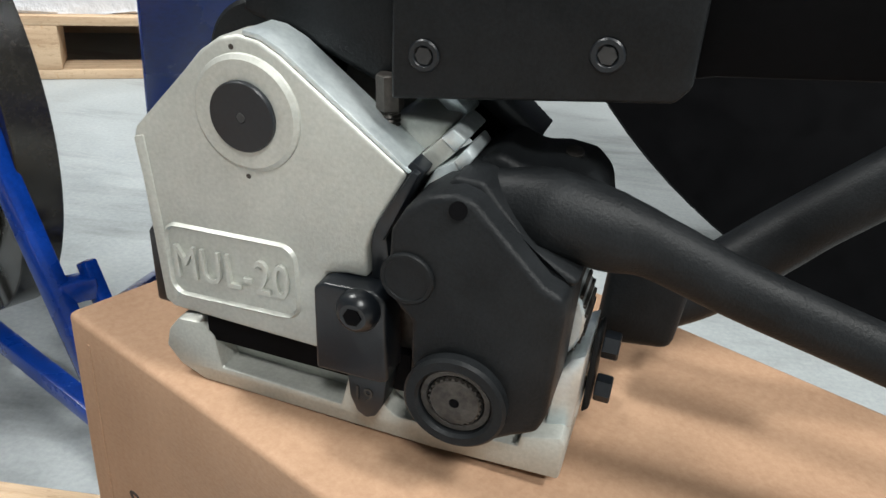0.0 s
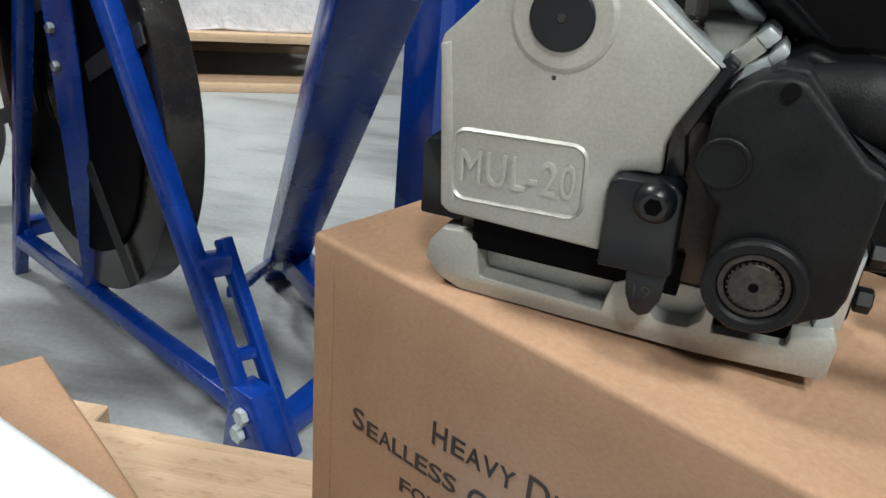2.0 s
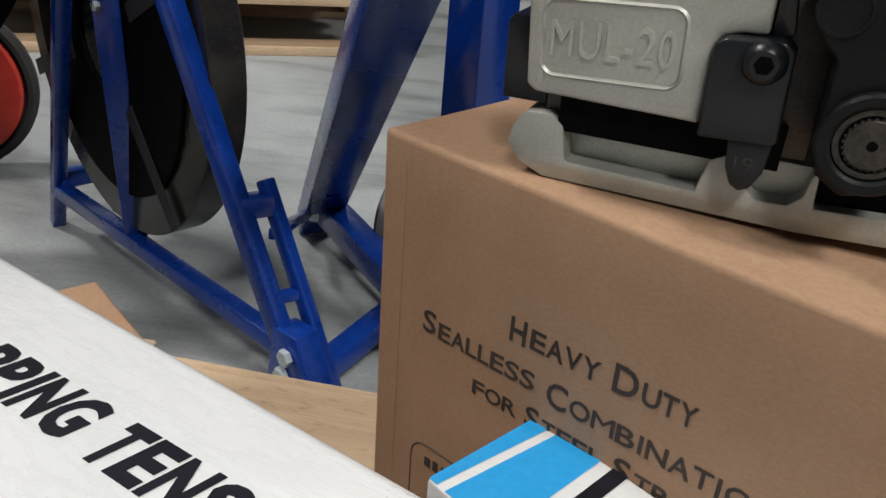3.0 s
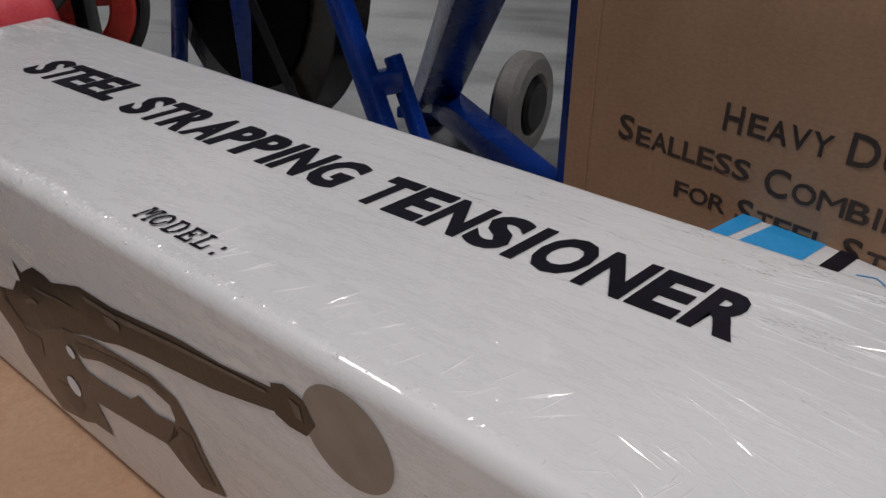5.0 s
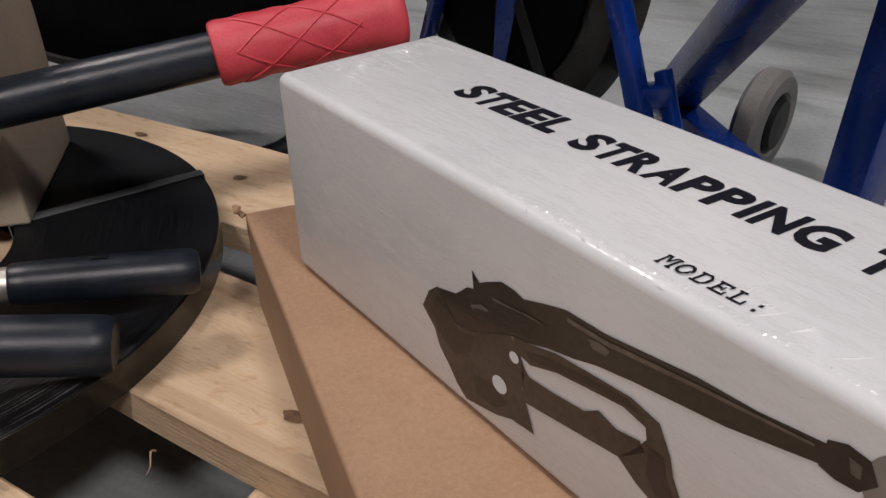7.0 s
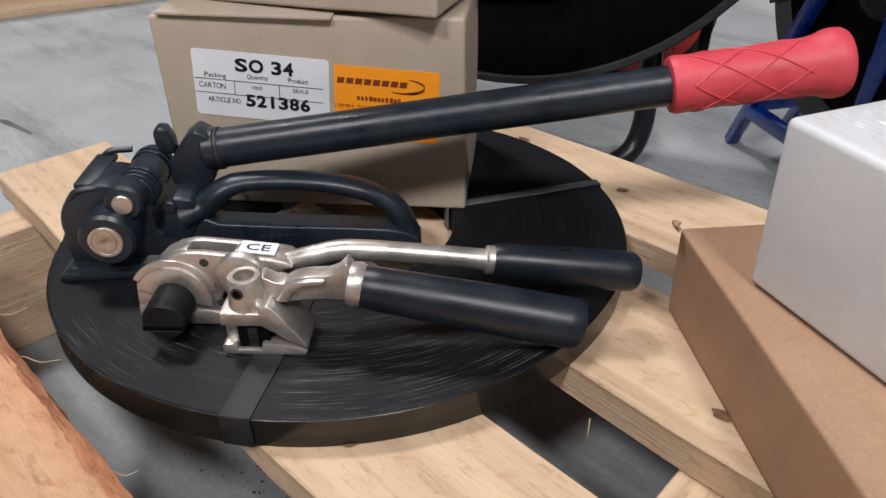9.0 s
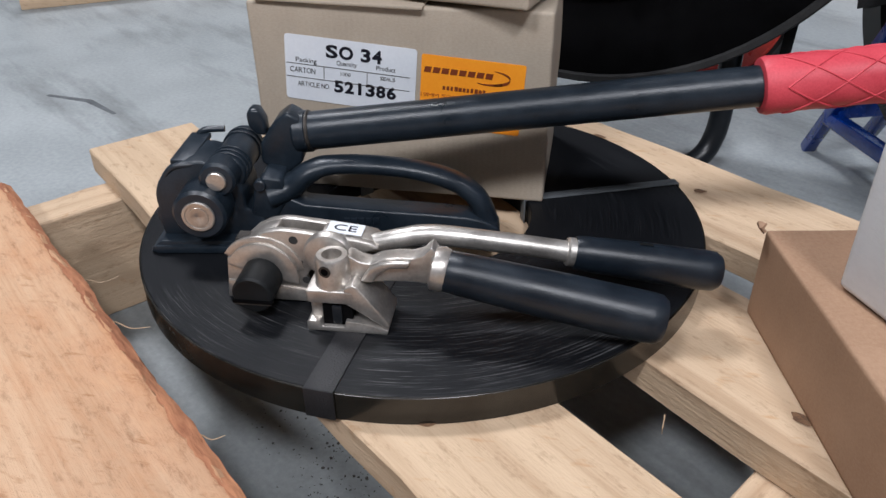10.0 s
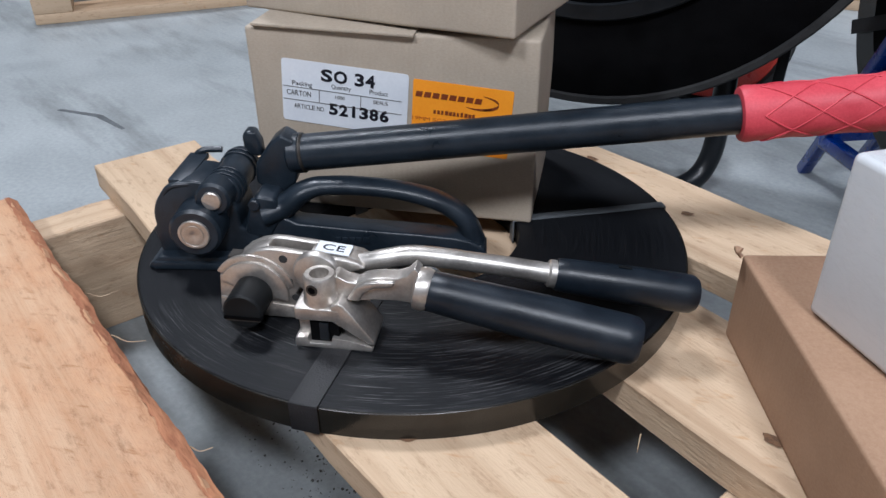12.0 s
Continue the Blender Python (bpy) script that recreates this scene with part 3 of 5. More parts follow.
# ---- cartons ----
def carton_body(w, d, h, material, top, flaps=True, dent=0.0015, seed=1, rise=0.0):
    """A closed carton: slightly bulged walls, rounded creases, top flaps meeting in the middle."""
    b = bmesh.new()
    bmesh.ops.create_cube(b, size=1, matrix=Matrix.Translation((w / 2, d / 2, h / 2)) @ Matrix.Diagonal((w, d, h, 1)))
    bmesh.ops.subdivide_edges(b, edges=b.edges[:], cuts=9, use_grid_fill=True)
    noise.seed_set(seed)
    for v in b.verts:
        p = v.co * 14
        inner = [min(v.co[i], s - v.co[i]) for i, s in ((0, w), (1, d), (2, h))]
        on = [i for i in range(3) if inner[i] < 1e-6]
        k = dent if len(on) == 1 else dent * 0.55
        v.co += Vector((noise.noise(p), noise.noise(p + Vector((9, 0, 0))), noise.noise(p + Vector((0, 9, 0))) * 0.6)) * k
        if v.co.z > h * 0.98 and rise:
            v.co.z += rise * v.co.x
        if inner[1] < 1e-6 and v.co.y < d / 2:
            v.co.y = 0.0
    edges = [e for e in b.edges if e.calc_face_angle(0) > radians(60)]
    bmesh.ops.bevel(b, geom=edges, offset=0.0026, segments=3, affect="EDGES", profile=0.6)
    body = part("carton_body", b, material, top, angle=50)
    if flaps:
        f = box(0.003, w - 0.003, d / 2 - 0.0004, d / 2 + 0.0004, h - 0.0005, h + 0.0012)
        part("flap_edge", f, material, top)
    return body


def bars(x0, x1, z, h, y, n, material, parent, seed):
    """Writing too small to read, as short bars."""
    rnd = random.Random(seed)
    b, x = None, x0
    step = (x1 - x0) / n
    for i in range(n):
        w = step * rnd.uniform(0.55, 0.85)
        b = box(x, x + w, y - 0.0002, y, z, z + h * rnd.uniform(0.8, 1.0), bm=b)
        x += step
    return part("printed_bars", b, material, parent)


def seal_cartons():
    lab = "buff cardboard seal carton with two stuck labels, on the coil"
    low = thing("carton", pose(-0.792, 0.065, COIL_TOP_Z, 0, 0, 38.6), lab, "carton", "stacked seal cartons")
    carton_body(0.215, 0.128, 0.141, BUFF, low, dent=0.0022, seed=3)
    # loose top flap lifting along the front edge
    fl = box(0.004, 0.125, 0.0008, 0.05, 0.1408, 0.1432, 0.0008)
    p = part("top_flap", fl, BUFF, low, "lifted torn-edged flap of the carton")
    p.matrix_local = pose(0, 0, 0.0012, 1.5, 1.0, -0.8)
    # white label
    white = part("label", prism(rounded(0, 0.0965, -0.048, 0, 0.0025), -0.0003, 0, 0), PAPER, low, "white printed label with black writing")
    white.matrix_local = pose(0.0262, -0.0002, 0.1195, 0, 4.4, 0)
    y = -0.0004

    def say(body, x0, x1, z, size, bold=0.0, mat=INK, **k):
        part("printed_text", fit_text(body, x0, x1, z, size, 0.0002, y, bold=bold, **k), mat, white)
    say("SO 34", 0.0305, 0.0715, -0.0135, 0.0125, 0.035)
    say("Packing", 0.008, 0.0235, -0.0195, 0.0048, 0.0, PHOTO_DARK)
    say("Quantity", 0.0385, 0.0535, -0.0185, 0.0048, 0.0, PHOTO_DARK)
    say("Product", 0.0675, 0.0815, -0.0185, 0.0048, 0.0, PHOTO_DARK)
    say("CARTON", 0.0035, 0.0225, -0.0275, 0.0058, 0.0, PHOTO_DARK)
    say("1000", 0.0415, 0.0487, -0.026, 0.0038, 0.0, PHOTO_MID)
    say("SEALS", 0.0705, 0.0815, -0.0255, 0.0038, 0.0, PHOTO_MID)
    say("ARTICLE NO", 0.009, 0.0325, -0.0375, 0.0052, 0.0, PHOTO_DARK)
    say("521386", 0.0365, 0.0825, -0.0385, 0.0118, 0.04)
    lines = box(0.0008, 0.092, y - 0.0002, y, -0.0212, -0.0208)
    lines = box(0.0008, 0.092, y - 0.0002, y, -0.0312, -0.0308, bm=lines)
    lines = box(0.0288, 0.0292, y - 0.0002, y, -0.031, -0.021, bm=lines)
    part("ruled_line", box(0.0608, 0.0612, y - 0.0002, y, -0.031, -0.021, bm=lines), PHOTO_MID, white)
    # orange label
    orange = part("label", prism(rounded(0, 0.073, -0.052, 0, 0.0015), -0.0003, 0, 0), ORANGE, low, "orange sticker with dark print")
    orange.matrix_local = pose(0.1255, -0.0002, 0.1095, 0, 4.0, 0)
    brown = surface("brown_print", (0.16, 0.03, 0.008), (0.22, 0.05, 0.01))
    for i in range(8):
        x = 0.002 + 0.0062 * i
        part("printed_mark", prism([(x, -0.0125), (x + 0.0048, -0.0125), (x + 0.0056, -0.0085), (x + 0.0008, -0.0085)], y - 0.0002, y), brown, orange)
    outer, inner = [], []
    for k in range(16):
        a, w = radians(-120 + 13 * k), 0.0011 * math.sin(math.pi * (k + 0.5) / 16)
        p = Vector((0.0475 + 0.0155 * math.cos(a), -0.0115 + 0.0052 * math.sin(a)))
        outer.append((p.x, p.y - w))
        inner.append((p.x, p.y + w))
    swoosh = None
    for k in range(15):
        swoosh = prism([outer[k], outer[k + 1], inner[k + 1], inner[k]], y - 0.0002, y, bm=swoosh)
    bmesh.ops.remove_doubles(swoosh, verts=swoosh.verts, dist=0.00001)
    part("printed_swoosh", swoosh, brown, orange)
    bars(0.016, 0.0475, -0.0240, 0.0033, y, 11, brown, orange, 4)
    part("printed_text", fit_text("19MM SO34 SEALS", 0.0005, 0.047, -0.0305, 0.0042, 0.0002, y), surface("orange_print", (0.40, 0.10, 0.01), (0.45, 0.12, 0.012)), orange)
    up = thing("carton", pose(-0.826, 0.0850, COIL_TOP_Z + 0.1448, 0, 0, 24.6), "plain buff cardboard carton stacked on a labelled one", "carton", "stacked seal cartons")
    carton_body(0.219, 0.13, 0.14, BUFF, up, dent=0.0025, seed=8)


seal_cartons()


def flat_box():
    top = thing("flat_carton", pose(-0.4625, 0.2165, PALLET_TOP, 0, 0, -40.5), "shallow brown kraft carton with a curled corner, on the pallet", "carton")
    carton_body(0.34, 0.192, FLAT_TOP - PALLET_TOP, KRAFT, top, dent=0.0016, seed=12)
    curl = curve_points([(0.001, -0.0005, 0.0590), (-0.001, -0.003, 0.0615), (0.001, -0.0045, 0.0640), (0.004, -0.003, 0.0653)], 4)
    part("curled_flap", sweep(curl, [0.0014, 0.0009], 8, 2.5, (1, 0, 0)), KRAFT, top, "curled torn corner of the flap")


flat_box()


LID_SHEAR = 0.22
SLAB = {
    "M": [(0, 0, .3, .14), (.7, 0, 1, .14), (0, .86, .25, 1), (.75, .86, 1, 1), (.08, 0, .22, 1), (.78, 0, .92, 1), (.2, 1, .36, 1, .58, .35, .46, .35), (.64, 1, .8, 1, .54, .35, .42, .35)],
    "O": None,
    "D": [(0, 0, .5, .14), (0, .86, .5, 1), (.12, 0, .28, 1), (.5, 0, .62, 0, .9, .3, .72, .3), (.72, .3, .9, .3, .9, .7, .72, .7), (.5, 1, .62, 1, .9, .7, .72, .7), (.44, 0, .66, .12), (.44, .88, .66, 1)],
    "E": [(0, 0, .9, .14), (0, .86, .86, 1), (.12, 0, .28, 1), (.28, .43, .6, .57), (.52, .32, .62, .68), (.78, .1, .9, .34), (.75, .66, .86, .9)],
    "L": [(0, 0, .88, .14), (0, .86, .46, 1), (.14, 0, .30, 1), (.76, .1, .88, .42)],
    ":": [(.3, .0, .5, .2), (.3, .5, .5, .7)],
}


def slab_word(word, size, shear):
    """Typewriter capitals with slab serifs, in the plane of x and z."""
    b = bmesh.new()
    for i, ch in enumerate(word):
        quads = SLAB[ch]
        if quads is None:
            ring_pts = [(math.cos(2 * math.pi * k / 20), math.sin(2 * math.pi * k / 20)) for k in range(21)]
            quads = [(.48 + .46 * c0, .5 + .52 * s0, .48 + .46 * c1, .5 + .52 * s1, .48 + .28 * c1, .5 + .37 * s1, .48 + .28 * c0, .5 + .37 * s0) for (c0, s0), (c1, s1) in zip(ring_pts, ring_pts[1:])]
        for n, q in enumerate(quads):
            pts = [(q[0], q[1]), (q[2], q[1]), (q[2], q[3]), (q[0], q[3])] if len(q) == 4 else list(zip(q[::2], q[1::2]))
            b.faces.new([b.verts.new(((i * 1.12 + x) * size + shear * z * size, -0.00002 * n, z * size)) for x, z in pts])
    return b


def tensioner_box():
    top = thing("tensioner_box", pose(-0.4073, 0.1894, FLAT_TOP + 0.0005, 0, 0, -24.4), "long white shrink-wrapped box with black lettering and a printed tool", "box")
    L, W, H = 0.40, 0.085, 0.0945
    b = bmesh.new()
    bmesh.ops.create_cube(b, size=1, matrix=Matrix.Translation((L / 2, W / 2, H / 2)) @ Matrix.Diagonal((L, W, H, 1)))
    bevel(b, 0.0042, 5)
    part("box_body", b, WHITE_FILM, top)
    # writing on the lid
    def on_lid(b, x0, x1, y, turn):
        lo, hi = width_of(b)
        k = (x1 - x0) / (hi - lo)
        bmesh.ops.transform(b, matrix=Matrix.Translation((x0, y, H + 0.0003)) @ Matrix.Rotation(radians(turn), 4, "Z") @ Matrix.Rotation(radians(-90), 4, "X") @ Matrix.Diagonal((k, 1, 1, 1)) @ Matrix.Translation((-lo, 0, 0)), verts=b.verts)
        return b
    for word, x0, x1, y in (("STEEL", 0.0640, 0.1150, 0.0422), ("STRAPPING", 0.1235, 0.2145, 0.0424), ("TENSIONER", 0.2215, 0.3100, 0.0452)):
        part("printed_text", on_lid(lettered(word, 0.0200, 0.0002, bold=0.040, shear=LID_SHEAR), x0, x1, y, 1.7), INK, top, "bold slanted black lettering")
    part("printed_text", on_lid(slab_word("MODEL:", 0.0056, LID_SHEAR), 0.1870, 0.2160, 0.0078, 1.4), INK, top, "small slanted slab-serif lettering")
    # pleats of the shrink film, bunched at the ends and along the front edge
    rnd = random.Random(17)
    b = bmesh.new()

    def pleat(x, y, a, n, w, h):
        u, v = Vector((math.cos(a), math.sin(a), 0)), Vector((-math.sin(a), math.cos(a), 0))
        drop = 0.0042 - math.sqrt(max(0.0, 0.0042 ** 2 - max(0.0, 0.0042 - y, y - W + 0.0042) ** 2))
        o = Vector((x, y, H - 0.00005 - drop))
        pts = [o, o + u * n * 0.5 - v * w, o + u * n, o + u * n * 0.5 + v * w]
        top_v = b.verts.new(o + u * n * 0.5 + Vector((0, 0, h)))
        ring_v = [b.verts.new(p) for p in pts]
        for k in range(4):
            b.faces.new((ring_v[k], ring_v[(k + 1) % 4], top_v))
    for _ in range(260):
        y = rnd.uniform(0.002, 0.079)
        x = rnd.uniform(0.300, 0.375)
        pleat(x, y, math.atan2(y - 0.055, 0.13) + rnd.gauss(0, 0.12), rnd.uniform(0.006, 0.024), rnd.uniform(0.0002, 0.0005), rnd.uniform(0.0001, 0.0003))
    for _ in range(420):
        pleat(min(0.39, 0.13 + rnd.expovariate(9.0)), rnd.uniform(0.0012, 0.0040), 1.57 + rnd.gauss(-0.4, 0.5), rnd.uniform(0.0008, 0.0026), rnd.uniform(0.0002, 0.0005), rnd.uniform(0.0002, 0.0005))
    for _ in range(60):
        pleat(rnd.uniform(0.2, 0.36), rnd.uniform(0.003, 0.012), 1.1 + rnd.gauss(0, 0.25), rnd.uniform(0.006, 0.016), rnd.uniform(0.0002, 0.0004), rnd.uniform(0.0001, 0.0003))
    for _ in range(45):
        pleat(rnd.uniform(0.003, 0.022), rnd.uniform(0.02, 0.076), rnd.gauss(0.0, 0.35), rnd.uniform(0.003, 0.012), rnd.uniform(0.0002, 0.0005), rnd.uniform(0.0001, 0.0003))
    for _ in range(40):
        pleat(rnd.uniform(0.14, 0.36), W - rnd.uniform(0.0022, 0.004), -1.57 + rnd.gauss(-0.5, 0.2), rnd.uniform(0.003, 0.007), rnd.uniform(0.0002, 0.0003), rnd.uniform(0.0001, 0.0002))
    # opaque near-white colour paints the clear film's glints onto the pleats
    tagged(part("film_pleats", b, surface("film_pleat_glints", (0.74, 0.76, 0.78), (0.82, 0.84, 0.86), (0.08, 0.16), spec=0.9, coat=1.0), top, angle=1), "shiny fine pleats in the clear film, coloured near-white for their glints", kind="stuff")
    # the printed picture of a hand tensioner on the long side
    y = -0.0003
    lever = [(108, 46), (113, 47.5), (118, 49), (124, 55), (127, 56), (126, 63), (130, 60), (133, 62), (140, 66), (146, 66), (150, 65), (158, 68), (167, 71), (182, 71.5), (210, 76), (226, 77), (244, 80), (244, 74), (220, 67), (193, 62), (180, 59), (172, 56), (161, 53), (154, 50), (146, 48), (138, 44), (128, 38), (118, 36), (110, 40)]
    part("printed_picture", flat(mm(lever), y), PHOTO_DARK, top, "printed dark lever of the pictured tool")
    for piece in ([(99, 33), (103, 42), (108, 46.5), (112, 41), (118, 36), (128, 38), (138, 44), (146, 48), (150, 44), (153, 38), (152, 30), (154, 26), (159, 14.5), (148, 13), (141, 9.5), (132, 7), (124.5, 5), (119, 9), (115, 14), (109, 20), (106, 27)],
                  [(151, 40), (155, 37), (166, 38), (178, 40), (183, 44), (190, 42), (198, 44), (200, 41), (192, 32.5), (179, 30), (166, 27.5), (153, 25)],
                  [(146, 48.5), (154, 50), (165, 53.5), (178, 55), (193, 56.5), (203, 54.5), (208, 46), (210, 40), (216, 29.8), (205, 25.5), (199, 28), (192, 32.5), (197, 40), (200, 46), (199, 50), (191, 51.5), (178, 49), (166, 46.5), (155, 42), (150, 43)]):
        part("printed_picture", flat(mm(piece), y - 0.0001), PHOTO_MID, top, "printed brown-grey frame of the pictured tool")
    part("printed_picture", flat(mm([(242, 81), (246, 82.8), (251, 82), (254, 77), (251, 72.5), (246, 72), (242, 73)]), y - 0.0001), PHOTO_DARK, top)
    for streak in ([(168, 69), (182, 69.6), (210, 74), (240, 78), (240, 77.2), (210, 72.6), (182, 67.8), (168, 67.4)], [(176, 66.5), (180, 67.5), (184, 67), (183, 64.5), (178, 64)], [(136, 58), (144, 59), (152, 60.5), (158, 61), (158, 60.4), (150, 59.4), (143, 57.8), (137, 57)], [(126, 49), (131, 52), (135, 52), (134, 50.6), (129, 49.4), (127, 47.6)], [(247, 80), (250, 79.6), (250.5, 76), (248.5, 76)]):
        part("printed_picture", flat(mm(streak), y - 0.0002), PHOTO_STREAK, top, "printed highlight of the pictured tool")
    for patch in ([(104, 34), (108, 43), (114, 38), (119, 34), (128, 36), (126, 28), (118, 22), (111, 25)], [(152, 46), (160, 49), (178, 53), (192, 55), (199, 53), (191, 52.6), (178, 50.4), (164, 47), (155, 44)], [(201, 44), (206, 44), (208, 38), (212, 31), (206, 29), (202, 34)], [(128, 20), (138, 22), (146, 18), (140, 12), (130, 12)]):
        part("printed_picture", flat(mm(patch), y - 0.0002), PHOTO_DARK, top)
    ball = [(262 + 11.5 * math.cos(a), 78.4 + 11.5 * math.sin(a)) for a in [2 * math.pi * i / 40 for i in range(40)]]
    part("printed_picture", flat(mm(ball), y), PHOTO_BALL, top, "printed grey knob of the pictured tool")
    for cx, cz, r in ((141.7, 24.4, 3.6), (147.8, 40.5, 2.2)):
        part("printed_picture", flat(mm([(cx + r * math.cos(2 * math.pi * i / 20), cz + r * math.sin(2 * math.pi * i / 20)) for i in range(20)]), y - 0.0003), PAPER, top)
    return top


tensioner_box()


def small_blue_box():
    top = thing("small_box", pose(-0.1163, 0.1950, FLAT_TOP, 0, 0, -38), "small blue and white film-wrapped box with hexagon print", "box")
    part("box_body", box(0, 0.15, 0, 0.050, 0, 0.0545, 0.0012), WHITE_FILM, top)
    y = 0.0548

    def patch(pts, material, label=""):
        b = bmesh.new()
        b.faces.new([b.verts.new((x, yy, y)) for x, yy in pts])
        part("printed_panel", b, material, top, label)
    patch(mm([(0.4, 0.6), (4.0, 0.6), (7.5, 49.5), (0.4, 49.5)]), CYAN, "bright blue printed panel")
    patch(mm([(7.5, 0.6), (29, 0.6), (28, 49.5), (11, 49.5)]), CYAN, "bright blue printed panel")
    patch(mm([(34, 0.6), (39.5, 0.6), (38, 49.5), (32.5, 49.5)]), INK, "black printed band")
    b = None
    for r in range(6):
        for c in range(10):
            hx, hy = 0.047 + c * 0.0096 + (r % 2) * 0.0048, 0.004 + r * 0.0083
            if hx > 0.146:
                continue
            for k in range(3):
                a0, a1 = radians(60 * k - 30), radians(60 * k + 30)
                p, q = Vector((hx + 0.0055 * math.cos(a0), hy + 0.0055 * math.sin(a0), y)), Vector((hx + 0.0055 * math.cos(a1), hy + 0.0055 * math.sin(a1), y))
                if 0 < p.y < 0.050 and 0 < q.y < 0.050:
                    b = beam(p, q, 0.0004, 0.0001, 0, b)
    part("hexagon_pattern", b, CYAN, top, "thin blue hexagon outlines")


small_blue_box()


def heavy_carton():
    top = thing("carton", pose(-0.152, 0.272, PALLET_TOP, 0, 0, -32.3), "brown kraft carton with black printed lettering, carrying a tool", "carton")
    carton_body(0.335, 0.15, 0.1985, KRAFT, top, False, dent=0.0014, seed=21, rise=-0.034)
    part("crease", box(0.0105, 0.0118, -0.0003, 0.0005, 0.004, 0.190), KRAFT, top)
    y = -0.0002

    def run(word, x0, x1, z, size):
        part("printed_text", fit_text(word, x0, x1, z, size, 0.0002, y, bold=0.012), INK_ON_BOARD, top)
    run("H", 0.0635, 0.07, 0.1415, 0.0133)
    run("EAVY", 0.0719, 0.0981, 0.1422, 0.0105)
    run("D", 0.1028, 0.1112, 0.1425, 0.0142)
    run("UTY", 0.1126, 0.1299, 0.1432, 0.0105)
    run("S", 0.0245, 0.0308, 0.1272, 0.0128)
    run("EALLESS", 0.0322, 0.0756, 0.1267, 0.0098)
    run("C", 0.0808, 0.0887, 0.1250, 0.0135)
    run("OMBINATION", 0.0899, 0.1575, 0.1255, 0.0098)
    run("T", 0.1631, 0.1696, 0.1250, 0.0128)
    run("OOL", 0.1707, 0.1892, 0.1255, 0.0098)
    run("FOR", 0.0502, 0.07, 0.1125, 0.0085)
    run("S", 0.0738, 0.0794, 0.1120, 0.0120)
    run("TEEL", 0.0808, 0.1042, 0.1120, 0.0090)
    run("S", 0.1084, 0.1144, 0.1120, 0.0120)
    run("TRAPPING", 0.1158, 0.1668, 0.1120, 0.0090)
    part("printed_frame", outline_frame(rounded(0.022, 0.075, 0.03, 0.0755, 0.008), 0.0007, 0.0, -0.0003), INK_ON_BOARD, top)
    bars(0.030, 0.066, 0.0655, 0.005, -0.0001, 8, INK_ON_BOARD, top, 9)


heavy_carton()


# ---- sealless combination tool standing on the carton ----
def local_frame(origin, yaw, lean=0.0):
    """x along the thing, y away from the viewer's side, z up; lean tips the top towards -y."""
    return pose(*origin, 0, 0, yaw) @ pose(0, 0, 0, lean, 0, 0)


def socket_screw(c, r, n, parent, material=None, label="black socket-head screw"):
    """A button-head screw facing -y with a hexagon socket."""
    x, y, z = c
    s = part("screw", lathe((x, y, z), (0, -1, 0), [(0, r), (n * 0.45, r), (n * 0.8, r * 0.85), (n, r * 0.62), (n, r * 0.46)], 28), material or BLACK_SATIN, parent, label)
    hexa = [(x + r * 0.44 * math.cos(radians(60 * i)), z + r * 0.44 * math.sin(radians(60 * i))) for i in range(6)]
    # near-black prism stands for the shade in the socket
    part("socket", prism(hexa, y - n - 0.0003, y - n * 0.6), REEL_AND_SHADE_BLACK, parent)
    return s


